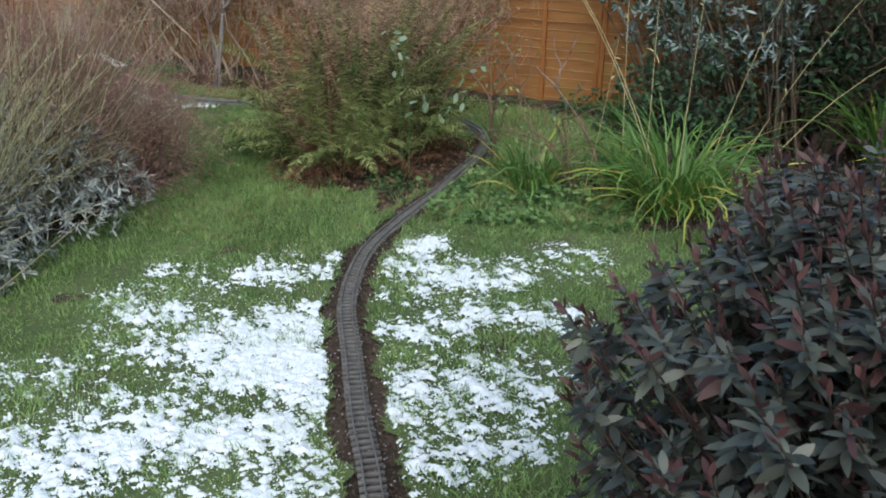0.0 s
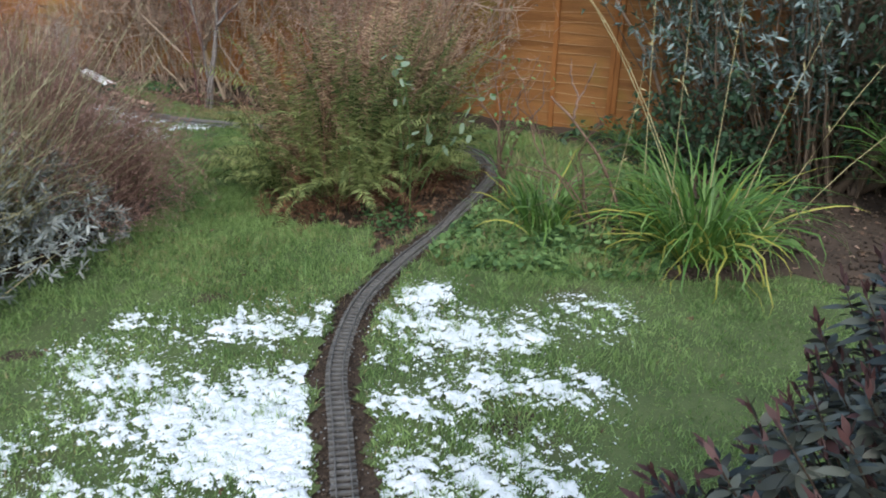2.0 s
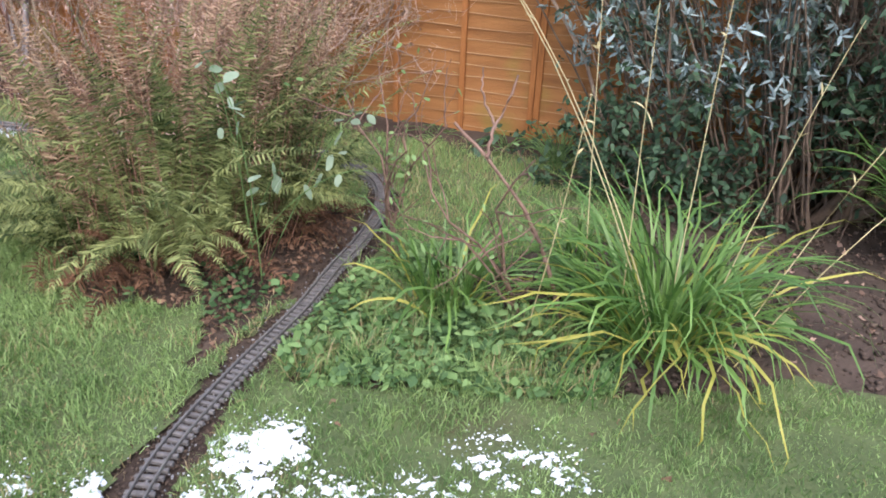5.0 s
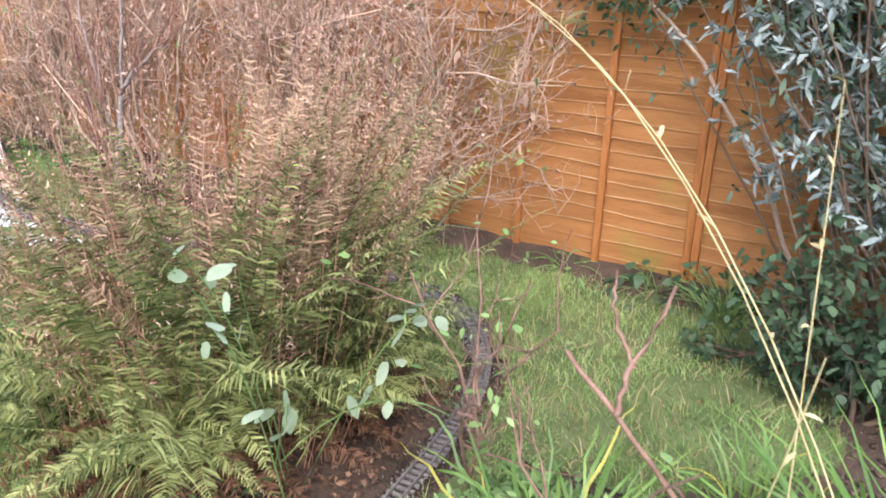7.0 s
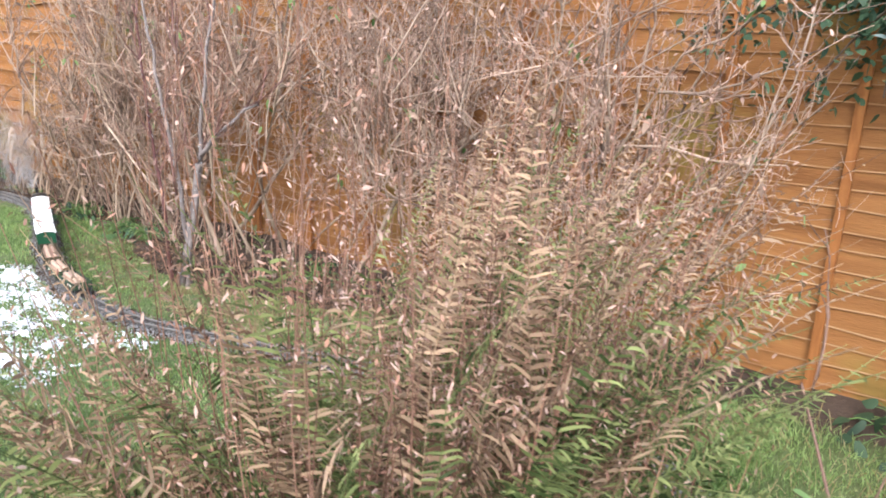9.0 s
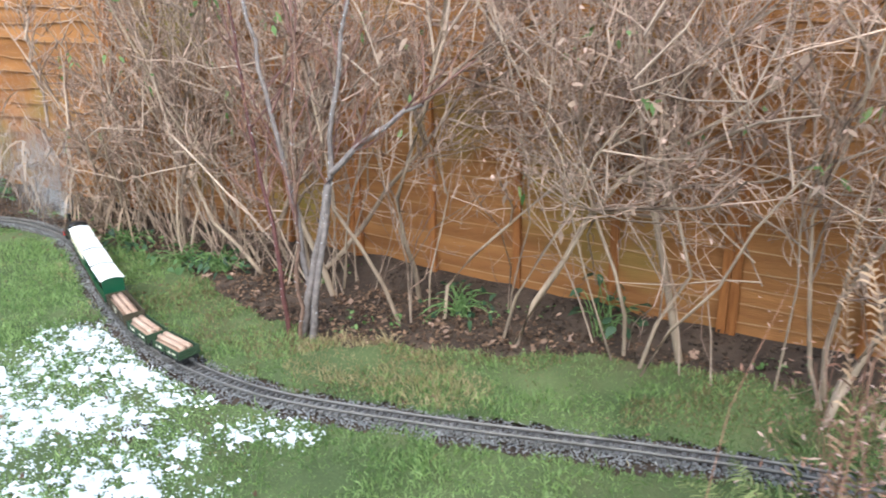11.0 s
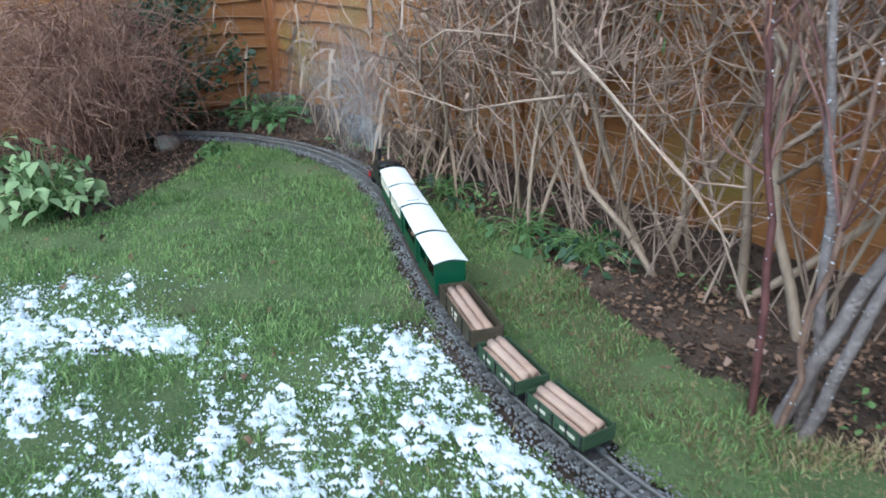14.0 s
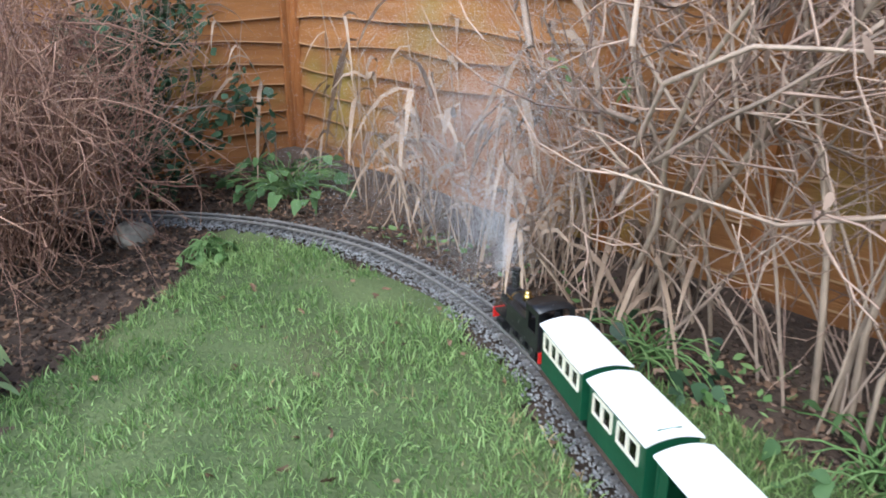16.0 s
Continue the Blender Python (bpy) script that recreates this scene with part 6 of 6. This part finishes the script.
for x, y, n, h in ((-7.75, 6.2, 6, 0.85), (-7.35, 6.3, 4, 0.8), (-7.0, 6.28, 9, 0.85), (-6.65, 6.25, 16, 0.75), (-6.25, 6.25, 20, 0.72), (-5.95, 6.2, 14, 0.6)):
    dry_stalk_clump(x, y, n, h)


t = thing("fallen_stalk", "long thin yellow stalk lying along the lavender edge", "stalk", (-1.5, 1.75, 0))
p = curve_up(np.array([[0, 0, 0.02]]), np.array([[-0.72, 1.65, 0.12]]), np.array([[0.04, 0, 0.04]]), 12)
v, q = tubes(p, 0.0028, 5)
link_mesh("stem", v, q, STALK, t)
broad_leaves("ivy", "ivy and weeds crowding the fence foot beside the blue-grey shrub", -0.25, 6.2, 90, 0.3, (0.035, 0.065), IVY, 0.34)
broad_leaves("broadleaf_plant", "creeping leafy weeds under the hedge beside the track", -5.2, 6.02, 36, 0.1, (0.025, 0.05), BRAMBLEDARK, 0.2)
broad_leaves("ivy", "ivy leaves at the foot of the fence", -0.62, 6.33, 30, 0.16, (0.05, 0.08), IVY, 0.22)
broad_leaves("broadleaf_plant", "green weeds at the foot of the fence", -1.1, 6.38, 24, 0.1, (0.03, 0.06), WEED, 0.3)


def rock(x, y, r, label):
    bm = bmesh.new()
    bmesh.ops.create_icosphere(bm, subdivisions=3, radius=r)
    for v in bm.verts:
        v.co *= 1 + 0.3 * noise.noise(v.co * 3.5 / r * 0.4)
        v.co.z = v.co.z * 0.75 + r * 0.4
    ob = part("rock", bm, ROCK, None, smooth=True)
    ob.location = (x, y, 0)
    tagged(ob, label, "rock")


rock(-7.38, 5.42, 0.06, "weathered grey-brown stone beside the track")
bm = bmesh.new()
box(bm, (0.03, 0.22, 0.5), (0, 0, 0.24), 0.006)
ob = part("pale_board", bm, CONCRETE)
ob.matrix_basis = pose(-8.12, 4.22, 0, 0, -3, 4)
tagged(ob, "pale weathered board leaning on the corner fence", "board")

# ---- steam ----
STEAM = mat("steam", (0.5, 0.51, 0.55), (0.62, 0.63, 0.66), 1.0, 9, 60, 0, thin=0.45, spec=0.0)
plume = thing("steam_plume", "thin white steam drifting up from the chimney", "steam")
plume.matrix_basis = LOCO_POSE @ pose(0.1, 0, 0.158)


def steam_body(name, count, puffs, spread, u0, u1, size):
    """Fine droplets gathered in puffs that widen and thin out along a wandering column."""
    u = rng.uniform(u0, u1, puffs)
    mid = np.stack([-0.05 * u + 0.03 * np.sin(6 * u + 1), 0.36 * u**1.1 + 0.04 * np.sin(7 * u), 0.78 * u**0.9], 1)
    r = 0.006 + spread * u**0.65
    mid += rng.normal(size=(puffs, 3)) * r[:, None] * 0.75
    pick = rng.choice(puffs, count, p=(share := (1.15 - u) * (0.4 + u)) / share.sum())
    c = mid[pick] + rng.normal(size=(count, 3)) * (0.4 * r[pick] + 0.004)[:, None]
    e1 = unit(rng.normal(size=(count, 3)))
    e2 = unit(np.cross(e1, rng.normal(size=(count, 3))))
    half = rng.uniform(*size, count)[:, None]
    v = np.stack([c + e1 * half, c + e2 * half, c - e1 * half, c - e2 * half], 1)
    q = np.arange(count * 4).reshape(-1, 4)
    ob = tagged(link_mesh(name, v, q, STEAM, plume), kind="stuff")
    ob.visible_shadow = False


steam_body("dense_steam", 85000, 60, 0.18, 0.0, 0.6, (0.00035, 0.0007))
steam_body("thin_steam", 130000, 80, 0.27, 0.12, 1.0, (0.00035, 0.0007))

# ---- sleepers: the visible stretch piece by piece, the rest joined ----
bm = bmesh.new()
box(bm, (0.012, 0.078, 0.012), (0, 0, 0.0165), 0.001)
tie = bpy.data.meshes.new("sleeper")
bm.to_mesh(tie)
bm.free()
tie.materials.append(SLEEPER)
far_v, far_q, at0 = [], [], 0
count = 0
for s in np.arange(0.05, LINE_S[-1] - 0.05, 0.0295):
    x, y = np.interp(s, LINE_S, LINE[:, 0]), np.interp(s, LINE_S, LINE[:, 1])
    tx, ty = np.interp(s, LINE_S, tang[:, 0]), np.interp(s, LINE_S, tang[:, 1])
    ang = math.degrees(math.atan2(ty, tx)) + rng.uniform(-1, 1)
    if -7.6 < x < -2.2 and count < 290:
        count += 1
        ob = new("sleeper", tie)
        ob.parent = track
        ob.matrix_basis = pose(x, y, 0, 0, 0, ang)
    else:
        m = pose(x, y, 0, 0, 0, ang)
        for v in tie.vertices:
            far_v.append(tuple(m @ v.co))
        for f in tie.polygons:
            ids = list(f.vertices)
            far_q.append([i + at0 for i in (ids if len(ids) == 4 else ids + ids[-1:])][:4])
        at0 += len(tie.vertices)
far = link_mesh("sleepers", far_v, far_q, SLEEPER, track)
tagged(far, "dark sleepers of the further track", kind="stuff")
